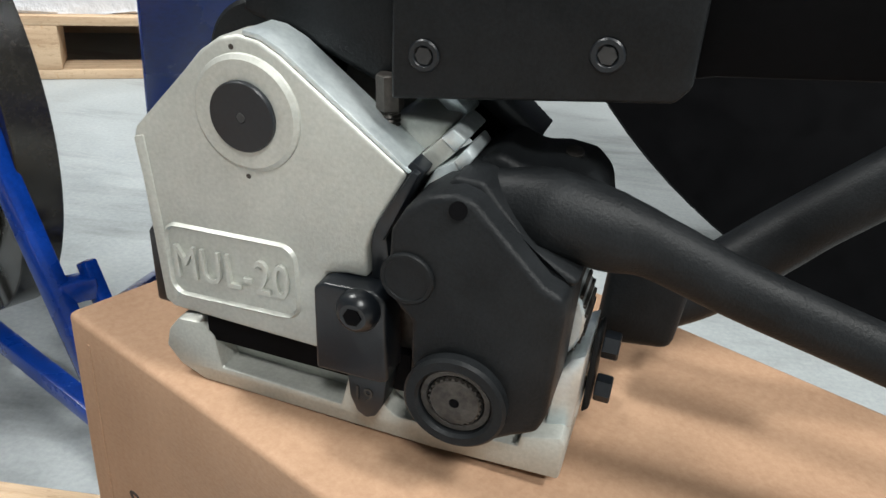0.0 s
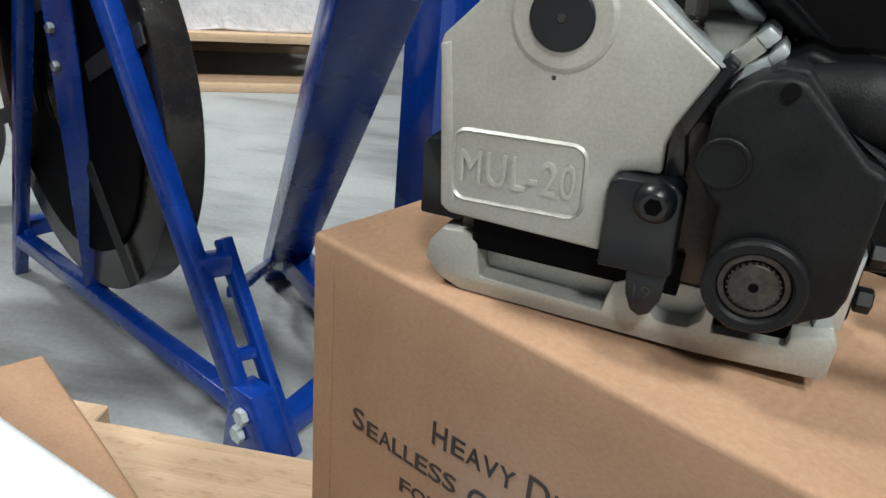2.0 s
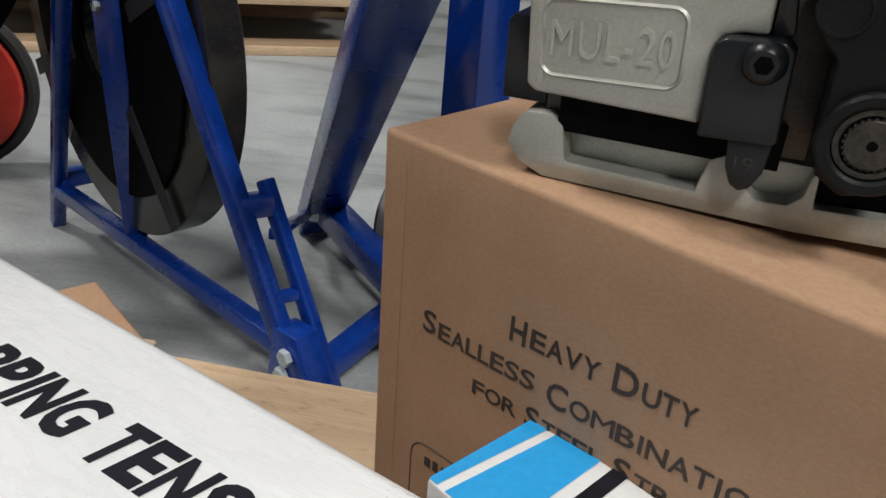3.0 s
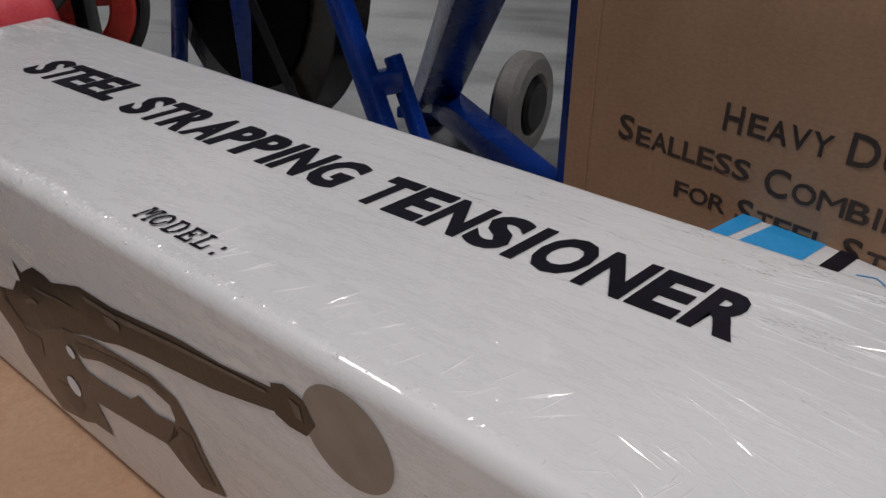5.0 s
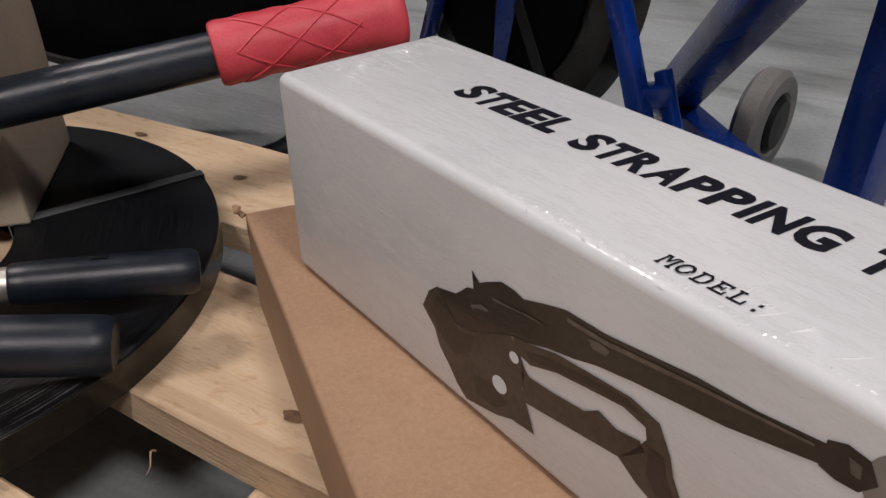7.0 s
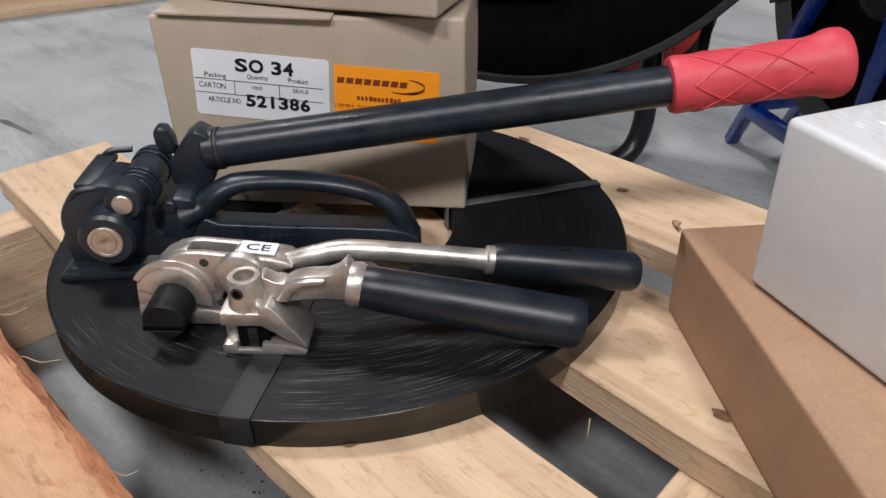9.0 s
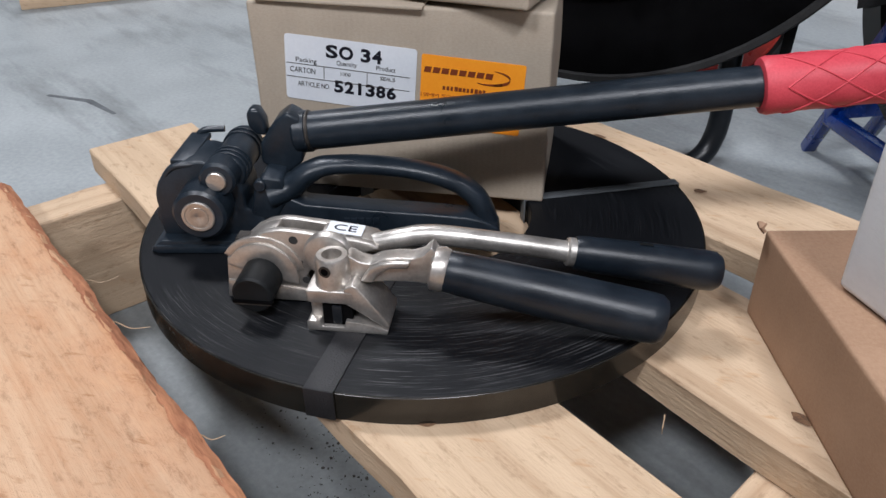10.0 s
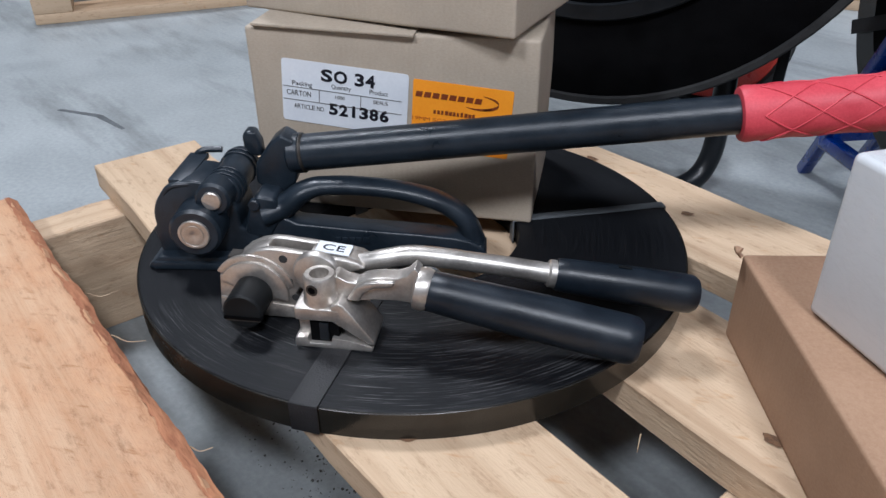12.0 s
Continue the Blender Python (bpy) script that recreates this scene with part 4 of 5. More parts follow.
def combination_tool():
    top = thing("strapping_tool", local_frame((-0.0903, 0.2401, 0.3322), -14.2, 2.7) @ Matrix.Scale(1.058, 4), "nickel and black sealless strapping tool standing on the kraft carton", "strapping tool")
    # cast side plate
    plate = mm([(-9.4, 24.6), (-12.0, 26.5), (-14.6, 71.5), (-13.8, 74), (1.3, 89.4), (6, 94.5), (11, 98), (16, 99.3), (21, 98.6), (25.5, 96.3), (55.2, 75.0), (47.6, 60), (46.2, 55), (46.4, 47.3), (41, 47.2), (36.5, 46.2), (34.6, 43.5), (34.9, 23.5)])
    part("side_plate", prism(plate, 0.0, 0.013, 0.0011, 3), STEEL_CAST, top, "cast nickel side plate")
    part("plate_chamfer", prism(mm([(-9.6, 27), (-14.4, 71.5), (-11.5, 72.5), (-7.4, 27.5)]), -0.0003, 0.003, 0.0004), STEEL_CAST, top)
    boss = part("boss", lathe((0.0172, 0.0, 0.0822), (0, -1, 0), [(0, 0.0134), (0.0006, 0.0132), (0.0013, 0.0122), (0.0013, 0.008)], 56), STEEL_CAST, top)
    pin = part("pin", lathe((0.0172, -0.0005, 0.0820), (0, -1, 0), [(0, 0.0080), (0.0018, 0.0080), (0.0021, 0.0077), (0.0021, 0.0012), (0.0012, 0.0009)], 40), BLACK_SATIN, boss, "round black pin with a centre dimple")
    part("dimple", lathe((0.0172, -0.0026, 0.0820), (0, -1, 0), [(0, 0.0011), (0.0001, 0.0010)], 16), RUBBER, boss)
    part("bright_edge", prism(mm([(17, 99.2), (21, 98.6), (25.5, 96.3), (55.2, 75.0), (56.0, 75.6), (26, 97.6), (21, 99.9), (17, 100.3)]), 0.0005, 0.0125, 0.0003), ZINC, top, "bright worn edge")
    for q in ((0.0165, 0.0672), (0.0144, 0.0965)):
        part("punch_mark", lathe((q[0], 0.0001, q[1]), (0, -1, 0), [(0, 0.0007), (0.0002, 0.0006)], 10), OXIDE, top)
    # cast name plaque
    rim = mm(rounded(-9.3, 28.6, 29.6, 50.8, 4.5))
    pl = part("plaque", outline_frame(rim, 0.0013, 0.0, -0.0009), STEEL_CAST, top, "raised cast frame with cast lettering")
    b = letters("MUL-20", 0.0134, 0.0018, spacing=1.10)
    lo, hi = width_of(b)
    s = 0.0322 / (hi - lo)
    bmesh.ops.transform(b, matrix=Matrix.Translation((-0.0062 - lo * s, -0.0002, 0.0357)) @ Matrix.Diagonal((s, 1, 1, 1)), verts=b.verts)
    part("cast_lettering", b, STEEL_CAST, pl)
    pl.matrix_local = pose(0.0014, 0, 0, 0, -2.0, 0)
    # dark works behind the plate
    part("inner_block", box(-0.008, 0.062, 0.008, 0.042, 0.016, 0.060, 0.001), OXIDE, top, "dark inner mechanism")
    part("rear_plate", prism([(x * 0.98 + 0.003, z * 0.98) for x, z in plate], 0.030, 0.042, 0.001, 2), STEEL_CAST, top)
    part("rear_pad", prism(mm([(-21.6, 19), (-21.6, 41), (-20, 43), (-8, 43), (-8, 19)]), 0.008, 0.026, 0.001), BLACK_SATIN, top, "black rubber end pad")
    # base
    base = mm([(-17.6, 7.0), (-16.2, 12.6), (-12.6, 17.3), (-5.0, 17.9), (-1.2, 14.5), (0.4, 4.4), (37.0, 3.6), (39, 13.0), (43, 15.2), (47.0, 14.6), (49.0, 8), (52.5, 4.6), (60.5, 5.0), (63.5, 8), (64.6, 14.4), (66.2, 14.2), (66.7, 5.4), (85.2, 6.4), (85.6, 9.6), (95.5, 12.4), (96.8, 10), (96.4, -0.8), (63.4, -2.4), (-6, -1.6), (-13.5, 1.8)])
    part("base", prism(base, 0.0045, 0.050, 0.0009, 2), STEEL_CAST, top, "cast nickel base foot with a recessed slot")
    part("slot_wall", box(-0.0015, 0.0395, 0.0125, 0.0495, 0.003, 0.0138, 0.0006), STEEL_CAST, top, "back wall of the slot in the base")
    part("scoop_wall", prism(mm([(45, 3), (45, 14.2), (66, 14.0), (66, 3)]), 0.0115, 0.0495, 0.0006), STEEL_CAST, top)
    # near-black blocks stand in for the shade in the well and the strap gap
    part("wheel_well_shade", box(0.0655, 0.0858, 0.009, 0.046, 0.004, 0.0180), REEL_AND_SHADE_BLACK, top, "near-black block for the shade under the cam")
    part("strap_gap_shade", box(-0.003, 0.056, 0.005, 0.040, 0.0132, 0.0246), REEL_AND_SHADE_BLACK, top, "near-black block for the shade in the gap above the base")
    part("base_tongue", prism(mm([(66, 10), (97, 14.5), (97.5, 12), (66.5, 7.8)]), 0.014, 0.044, 0.0005), ZINC, top, "bright zinc strap guide")
    part("end_lip", prism(mm([(90.5, 10), (97.0, 12), (97.4, 28), (97.6, 34.0), (94.5, 32), (92, 27.5)]), 0.010, 0.032, 0.0006), ZINC, top, "bright zinc end guide")
    # lock plate with screw and gauge tongue
    lock = part("lock_plate", prism(mm([(35.3, 22.0), (35.0, 45.0), (37.5, 46.8), (50.5, 47.4), (53.2, 45.5), (54.2, 23.6), (52.5, 22.4)]), -0.0052, 0.004, 0.0009, 3), BLACK_SATIN, top, "black lock plate")
    socket_screw((0.0470, -0.0052, 0.0425), 0.0052, 0.0042, lock, BLACK_SATIN)
    tongue = part("gauge_tongue", prism(mm([(42.8, 22.2), (53.4, 23.0), (52.6, 15), (50.5, 10.5), (48, 9.2), (45.5, 10.6), (43.6, 15)]), -0.0038, 0.003, 0.0006), BLACK_SATIN, top, "black gauge tongue")
    b = letters("19", 0.0058, 0.0005)
    lo, hi = width_of(b)
    bmesh.ops.transform(b, matrix=Matrix.Translation((0.0455 - lo, -0.0039, 0.0148)), verts=b.verts)
    part("cast_lettering", b, OXIDE, tongue)
    part("side_web", prism(mm([(46.5, 62), (49.5, 70), (56, 78), (59, 76), (54, 68), (50.5, 58), (52, 48), (47, 46)]), 0.001, 0.012, 0.0006), BLACK_SATIN, top)
    # black cam housing in front
    body = mm([(56.4, 51), (55.6, 58), (56, 66.8), (58.9, 72.2), (63.8, 76.0), (69.4, 77.6), (73.2, 76.8), (88.9, 61.4), (93.2, 59.6), (93.8, 55), (93.0, 30), (91.5, 25), (86, 22), (79, 17.5), (70, 15.1), (64, 19), (61.5, 27), (61.4, 46), (58.5, 48.5)])
    hous = part("cam_housing", prism(body, -0.0105, 0.012, 0.0016, 3), BLACK_CAST, top, "black cast cam housing")
    part("pivot", lathe((0.0603, -0.0105, 0.0568), (0, -1, 0), [(0, 0.0060), (0.0007, 0.0060), (0.0010, 0.0057), (0.0010, 0.0050), (0.0007, 0.0049), (0.0007, 0.0010)], 40), BLACK_CAST, hous, "black pivot pin")
    hub = part("hub", ring((0.0731, -0.0100, 0.0293), (0, -1, 0), 0.0118, 0.0084, 0.0036, 56, ch=0.0007), BLACK_CAST, hous, "raised black hub ring")
    part("circlip", ring((0.0731, -0.0108, 0.0293), (0, -1, 0), 0.0082, 0.0066, 0.0012, 40, ch=0.0002), WORN_AND_GLINT_OXIDE, hous, "worn steel circlip")
    gear = part("gear_end", lathe((0.0731, -0.0098, 0.0293), (0, -1, 0), [(0, 0.0058), (0.0028, 0.0058), (0.0030, 0.0055), (0.0030, 0.0012), (0.0018, 0.0009)], 32), WORN_AND_GLINT_OXIDE, hous, "worn brown-grey splined shaft end")
    teeth = None
    for i in range(26):
        a = 2 * math.pi * i / 26
        teeth = rod((0.0731 + 0.0058 * math.cos(a), -0.0100, 0.0293 + 0.0058 * math.sin(a)), (0.0731 + 0.0058 * math.cos(a), -0.0125, 0.0293 + 0.0058 * math.sin(a)), 0.00045, 6, bm=teeth)
    tagged(part("spline_ring", teeth, WORN_AND_GLINT_OXIDE, hous), "fine worn splines round the shaft end", kind="stuff")
    part("centre_hole", lathe((0.0731, -0.0129, 0.0293), (0, -1, 0), [(0, 0.0012), (0.0001, 0.0011)], 14), REEL_AND_SHADE_BLACK, hous)
    part("housing_step", prism(mm([(64, 74.5), (70.6, 75), (88.4, 60.6), (93, 58.8), (95.0, 60.5), (84, 66), (73, 78.5), (67, 78.5)]), -0.004, 0.014, 0.0012, 3), BLACK_CAST, hous)
    part("housing_rear", prism(mm([(84, 59), (91.5, 58.5), (92.6, 52), (92.4, 28), (88, 23)]), 0.002, 0.018, 0.001), BLACK_CAST, hous)
    part("set_hole", lathe((0.0703, -0.0104, 0.0745), (0.1, -0.95, 0.3), [(0, 0.0019), (0.0006, 0.0019), (0.0006, 0.0012)], 16), REEL_AND_SHADE_BLACK, hous, "threaded hole")
    # lever arm and long handle
    knee = mm([(63, 70), (66.1, 76.9), (72.7, 81.3), (79, 78.8), (84.5, 79.7), (91, 79.0), (95, 75), (97, 66), (92, 57), (84, 58), (72, 68)])
    lever = part("lever_head", prism(knee, 0.006, 0.028, 0.002, 3), BLACK_CAST, top, "black cast lever head")
    path = curve_points([(0.071, 0.006, 0.0705), (0.085, 0.007, 0.0700), (0.0985, 0.008, 0.0675), (0.108, 0.009, 0.0655), (0.126, 0.010, 0.0592), (0.153, 0.012, 0.0512), (0.21, 0.016, 0.0344), (0.27, 0.02, 0.0168)], 8)
    part("handle", sweep(path, [0.0070, 0.0098, 0.0088, 0.0070, 0.0064, 0.0062, 0.0060, 0.0060], 28, 0.9), BLACK_CAST, top, "long bent black handle")
    part("lever_hole", lathe((0.0870, 0.018, 0.0790), (0.05, -0.3, 0.95), [(0, 0.0020), (0.0012, 0.0020), (0.0012, 0.0014)], 18), OXIDE, lever)
    part("rear_arm", prism(mm([(53, 98), (57, 98), (63, 90.5), (75.5, 80.5), (78, 78.5), (72, 77.5), (60, 86), (51, 96)]), 0.026, 0.040, 0.001), BLACK_SATIN, top)
    # near-black block paints the shaded interior behind the jaws
    part("rear_shade", prism(mm([(52, 92), (60, 90), (71, 80), (63, 71), (57, 76)]), 0.030, 0.039, 0.0005), REEL_AND_SHADE_BLACK, top)
    # bright jaws between plate and lever
    for pts, y0, y1, metal in (([(46.5, 92), (51, 93), (61.7, 84.2), (61, 82), (58.8, 81.7)], 0.020, 0.032, ZINC), ([(54, 75.5), (60.5, 82.5), (63.8, 79.5), (57.5, 72.8)], 0.006, 0.020, STEEL_CAST), ([(60.3, 82.3), (63, 84.9), (66.2, 82.7), (63.6, 79.6)], 0.0055, 0.0205, ZINC),
                               ([(57.3, 70.2), (60, 75.5), (64.5, 78.5), (66.3, 75.8), (59, 68.8)], 0.004, 0.017, ZINC), ([(64, 78.3), (66.8, 81.8), (68.6, 79.8), (66.2, 75.9)], 0.0035, 0.0175, ZINC)):
        part("jaw", prism(mm(pts), y0, y1, 0.0006, 2), metal, top, "bright zinc-plated jaw" if metal is ZINC else "cast nickel jaw")
    part("jaw_cradle", prism(mm([(41.7, 78.4), (48.2, 83.6), (60.9, 83.6), (55, 73.1), (50.6, 68.7)]), 0.0125, 0.032, 0.0012, 3), STEEL_CAST, top, "cast nickel cradle")
    part("cradle_wall", box(0.043, 0.058, 0.0315, 0.036, 0.080, 0.094, 0.0008), STEEL_CAST, top)
    # black strip stands in for the shaded channel between plate and housing
    part("channel_shade", prism(mm([(48.5, 62), (56.8, 76.5), (58.2, 75.8), (50.5, 58.5)]), -0.001, 0.012, 0.0003), BLACK_SATIN, top)
    # barrel and feed bar on top
    part("barrel", rod((0.0132, 0.0135, 0.0900), (0.0132, 0.034, 0.0900), 0.0142, 40, 0.001), BLACK_CAST, top, "black barrel")
    part("barrel_arm", prism(mm([(8, 101), (12, 108), (28, 112), (50, 114), (52, 96), (46, 88), (30, 94)]), 0.013, 0.032, 0.002, 3), BLACK_CAST, top)
    bar = part("feed_bar", prism(mm([(49.4, 89.5), (49.0, 126), (108, 134), (108.2, 100.5), (105.5, 97.2)]), 0.004, 0.026, 0.0009, 3), BLACK_CAST, top, "black feed bar with socket screws")
    for x, z in ((0.0565, 0.0995), (0.0923, 0.1045)):
        part("screw_ring", ring((x, 0.0041, z), (0, -1, 0), 0.0033, 0.0019, 0.0008, 28), BLACK_SATIN, bar, "recessed socket screw")
        part("socket", lathe((x, 0.0036, z), (0, -1, 0), [(0, 0.0019), (0.0002, 0.0018)], 6), RUBBER, bar)
    part("feed_bar_tail", prism(mm([(104, 99.5), (104, 130), (170, 140), (170, 108), (112, 101.5)]), 0.010, 0.030, 0.0015, 2), REEL_AND_SHADE_BLACK, top)
    bolt = part("stop_bolt", rod((0.0458, 0.012, 0.0925), (0.0461, 0.012, 0.0843), 0.0031, 6, 0.0004), OXIDE, top, "black stop bolt")
    part("thread", lathe((0.0461, 0.012, 0.0846), (0.03, 0, -1), [(0.0005 * k, 0.0025 if k % 2 else 0.0021) for k in range(15)], 20), OXIDE, bolt, "threaded shank")
    # feed wheel and rear bracket with bolts
    wheel = part("feed_wheel", rod((0.0815, 0.0125, 0.040), (0.0815, 0.027, 0.040), 0.0142, 40, 0.0006), ZINC, top, "knurled zinc feed wheel")
    ribs = None
    for i in range(36):
        a = 2 * math.pi * i / 36
        ribs = rod((0.0815 + 0.0143 * math.cos(a), 0.013, 0.040 + 0.0143 * math.sin(a)), (0.0815 + 0.0143 * math.cos(a), 0.0265, 0.040 + 0.0143 * math.sin(a)), 0.0006, 5, bm=ribs)
    tagged(part("knurl", ribs, OXIDE, wheel), "fine knurling of the feed wheel", kind="stuff")
    brk = part("rear_bracket", prism(mm([(97.7, 8), (97.8, 31), (98.6, 33), (99.6, 32), (99.6, 10)]), 0.021, 0.031, 0.0008), BLACK_CAST, top, "black end bracket")
    for z in (0.0290, 0.0155):
        part("bolt", rod((0.1000, 0.024, z), (0.1042, 0.024, z), 0.0036, 6, 0.0004), BLACK_SATIN, brk, "black hexagon bolt")
    stay = part("rear_stay", prism(mm([(95, 10), (117, 13), (119, 36), (113, 39.5), (96, 38)]), 0.051, 0.080, 0.003, 3), BLACK_CAST, top, "black rear bracket")
    part("rear_handle", sweep(curve_points([(0.110, 0.066, 0.022), (0.124, 0.071, 0.028), (0.140, 0.076, 0.0425), (0.161, 0.078, 0.0630), (0.26, 0.086, 0.155)], 6), [0.011, 0.0095, 0.0088, 0.0085], 20), BLACK_CAST, top, "second black handle")
    part("pin", lathe((0.109, 0.052, 0.028), (0, -1, 0), [(0, 0.0048), (0.0006, 0.0048), (0.0008, 0.0044)], 28), BLACK_SATIN, stay)


combination_tool()


# ---- banding tool lying on the coil ----
def banding_tool():
    top = thing("banding_tool", pose(-0.6479, -0.0158, COIL_TOP_Z + 0.0006, 0, 0, 42), "nickel-plated banding tool with two black rubber handles, on the coil", "banding tool")
    side = mm([(-28.5, 0.5), (-25, 29.5), (-19.5, 31), (-15, 38), (-8, 44.5), (0, 48.5), (8, 50.3), (14, 50.5), (36, 48.4), (56, 46.2), (64, 44.5), (68, 41), (56, 37), (44, 34), (34, 29), (26, 23.5), (23.5, 20), (23, 0.5)])
    part("side_plate", prism(side, 0.0, 0.005, 0.0011, 3), STEEL_BRIGHT, top, "polished nickel side plate")
    part("side_plate", prism(side, 0.014, 0.019, 0.0011, 3), STEEL_BRIGHT, top, "polished nickel side plate")
    part("spine", prism(mm([(34, 48.6), (34, 43), (60, 40), (66, 42.5), (63, 45.0), (56, 46.4)]), 0.004, 0.015, 0.0006), STEEL_BRIGHT, top)
    part("spine_front", prism(mm([(-20, 30), (-15, 37.5), (-8, 44), (0, 48), (7, 49.8), (8, 45), (0, 43), (-6, 38), (-13, 30)]), 0.004, 0.015, 0.0006), STEEL_BRIGHT, top)
    # dark block fills the slot between the two side plates
    part("slot_core", box(-0.02, 0.045, 0.005, 0.014, 0.004, 0.040), OXIDE, top, "dark block inside the slot")
    tag = part("ce_plate", box(-0.0105, 0.0105, -0.0060, 0.0060, 0, 0.0005), PAPER, top, "small white sticker")
    tag.matrix_local = pose(0.0470, 0.0095, 0.0481, 0, 5.6, 0)
    b = letters("CE", 0.0092, 0.0002, bold=0.0)
    lo, hi = width_of(b)
    bmesh.ops.transform(b, matrix=Matrix.Translation((-0.0068, -0.0032, 0.0007)) @ Matrix.Rotation(radians(-90), 4, "X") @ Matrix.Diagonal((0.0135 / (hi - lo), 1, 1, 1)) @ Matrix.Translation((-lo, 0, 0)), verts=b.verts)
    part("printed_text", b, INK, tag)
    # raised stepped arc round the windlass and the slotted windlass itself
    for r0, r1, a0, a1, proud in ((0.0215, 0.0262, 12, 150, 0.0014), (0.0110, 0.0220, -12, 162, 0.0030)):
        turn = [radians(a0 + (a1 - a0) * k / 24) for k in range(25)]
        arc = [(-0.003 + r1 * math.cos(q), 0.0195 + r1 * math.sin(q)) for q in turn] + [(-0.003 + r0 * math.cos(q), 0.0195 + r0 * math.sin(q)) for q in reversed(turn)]
        part("arc_rib", prism(arc, -proud, 0.001, 0.0005), STEEL_BRIGHT, top, "stepped arc of the side plate")
    part("foot_strip", prism(mm([(-27.5, 1.5), (-26, 14), (22.5, 10), (22.5, 1.5)]), -0.0012, 0.001, 0.0006), STEEL_BRIGHT, top)
    wind = part("windlass", rod((-0.003, -0.001, 0.0200), (-0.003, -0.0235, 0.0192), 0.0121, 48, 0.0012), BLACK_CAST, top, "black slotted windlass")
    # the slot is a near-black box, its shade put into the colour
    part("slot", box(-0.0148, 0.0088, -0.0242, -0.0205, 0.0142, 0.0163), REEL_AND_SHADE_BLACK, wind)
    # lighter strip paints the highlight on the face below the slot
    part("slot_glint", box(-0.0140, 0.0080, -0.0241, -0.0210, 0.0131, 0.0142, 0.0003), WORN_AND_GLINT_OXIDE, wind, "lower lip of the slot, lighter as a painted highlight")
    for x, z, r in ((0.0175, 0.0440, 0.0029), (0.0205, 0.0290, 0.0015), (0.0226, 0.0165, 0.0026)):
        part("rivet_hole", lathe((x, 0.0002, z), (0, -1, 0), [(0, r), (0.0004, r * 0.9)], 20), RUBBER, top)
    part("eccentric", lathe((0.0385, 0.001, 0.0365), (0, -1, 0), [(0, 0.0150), (0.003, 0.0150), (0.0050, 0.0138), (0.0058, 0.0105), (0.0058, 0.003)], 44), STEEL_BRIGHT, top, "round forged boss of the lever")
    # post standing on the slotted foot, with the cutting wedge beside it
    post = part("post", lathe((0.0445, -0.0150, 0.0270), (0, 0, 1), [(0, 0.0112), (0.0012, 0.0108), (0.0040, 0.0104), (0.0175, 0.0097), (0.0192, 0.0086), (0.0192, 0.0058), (0.012, 0.0052)], 44), STEEL_BRIGHT, top, "nickel post with a cross hole")
    hole = part("cross_hole", lathe((0.0425, -0.0246, 0.0402), (-0.2, -0.98, 0), [(0, 0.0036), (0.0006, 0.0036), (0.0006, 0.0026)], 24), OXIDE, post)
    part("set_screw", lathe((0.0424, -0.0251, 0.0402), (-0.2, -0.98, 0), [(0, 0.0024), (0.0002, 0.0022)], 20), REEL_AND_SHADE_BLACK, hole)
    foot = part("foot", box(0.0305, 0.0580, -0.0262, -0.0010, 0.0195, 0.0282, 0.0012, 3), STEEL_BRIGHT, top, "nickel foot block")
    part("foot_wall", box(0.0312, 0.0385, -0.0215, -0.002, 0.0050, 0.0200, 0.0008), STEEL_BRIGHT, foot)
    part("lower_jaw", prism(mm([(29.2, 0), (29.2, 5.8), (30.6, 6.8), (37.2, 7.2), (38.2, 3.2), (51.2, 3.4), (52.2, 8.2), (62, 7.0), (74.5, 4.2), (76.8, 2.6), (76, 0)]), -0.0264, -0.0010, 0.0008, 2), STEEL_BRIGHT, foot, "nickel lower jaw")
    # near-black filling paints the shade between foot block and lower jaw
    part("foot_gap_shade", box(0.0386, 0.0560, -0.0235, -0.004, 0.0034, 0.0196), REEL_AND_SHADE_BLACK, foot, "near-black block for the shade in the strap slot")
    part("cutter_blade", box(0.0445, 0.0500, -0.0250, -0.010, 0.0050, 0.0170, 0.0004), BLACK_SATIN, foot, "black blade in the slot")
    part("wedge", prism(mm([(52.5, 19.8), (52.5, 30), (57.5, 33), (60.5, 31), (77.2, 7.6), (77.6, 4.6), (74.5, 5.0)]), -0.0260, 0.0010, 0.0010, 3), STEEL_BRIGHT, foot, "nickel wedge-shaped cutter")
    # forged cutter lever, its welded collar and grip
    part("cutter_lever", prism(mm([(52, 29), (52, 44.5), (55, 44.5), (60, 41.5), (66, 40.5), (72, 44), (80, 45.5), (90, 46), (96, 48.5), (101, 54), (104, 50), (105.5, 36), (100, 29.5), (90, 30.5), (76, 30), (66, 28.5), (58, 27.5), (53, 27.5)]), -0.0150, -0.0040, 0.0026, 3), STEEL_BRIGHT, top, "forged nickel lever")
    part("lever_fold", prism(mm([(60, 30.5), (66, 40), (72, 43.5), (80, 45), (90, 45.5), (88, 41), (78, 40), (71, 36), (68, 30)]), -0.0185, -0.0150, 0.0016, 3), STEEL_BRIGHT, top)
    part("collar", lathe((0.1000, -0.0118, 0.0395), (0.98, -0.06, -0.16), [(0, 0.0090), (0.0016, 0.0124), (0.0060, 0.0132), (0.0095, 0.0120), (0.0110, 0.0090)], 14), STEEL_BRIGHT, top, "welded nickel collar")

    def grip(a, e, r, name="grip"):
        a, e = Vector(a), Vector(e)
        n = (e - a).length
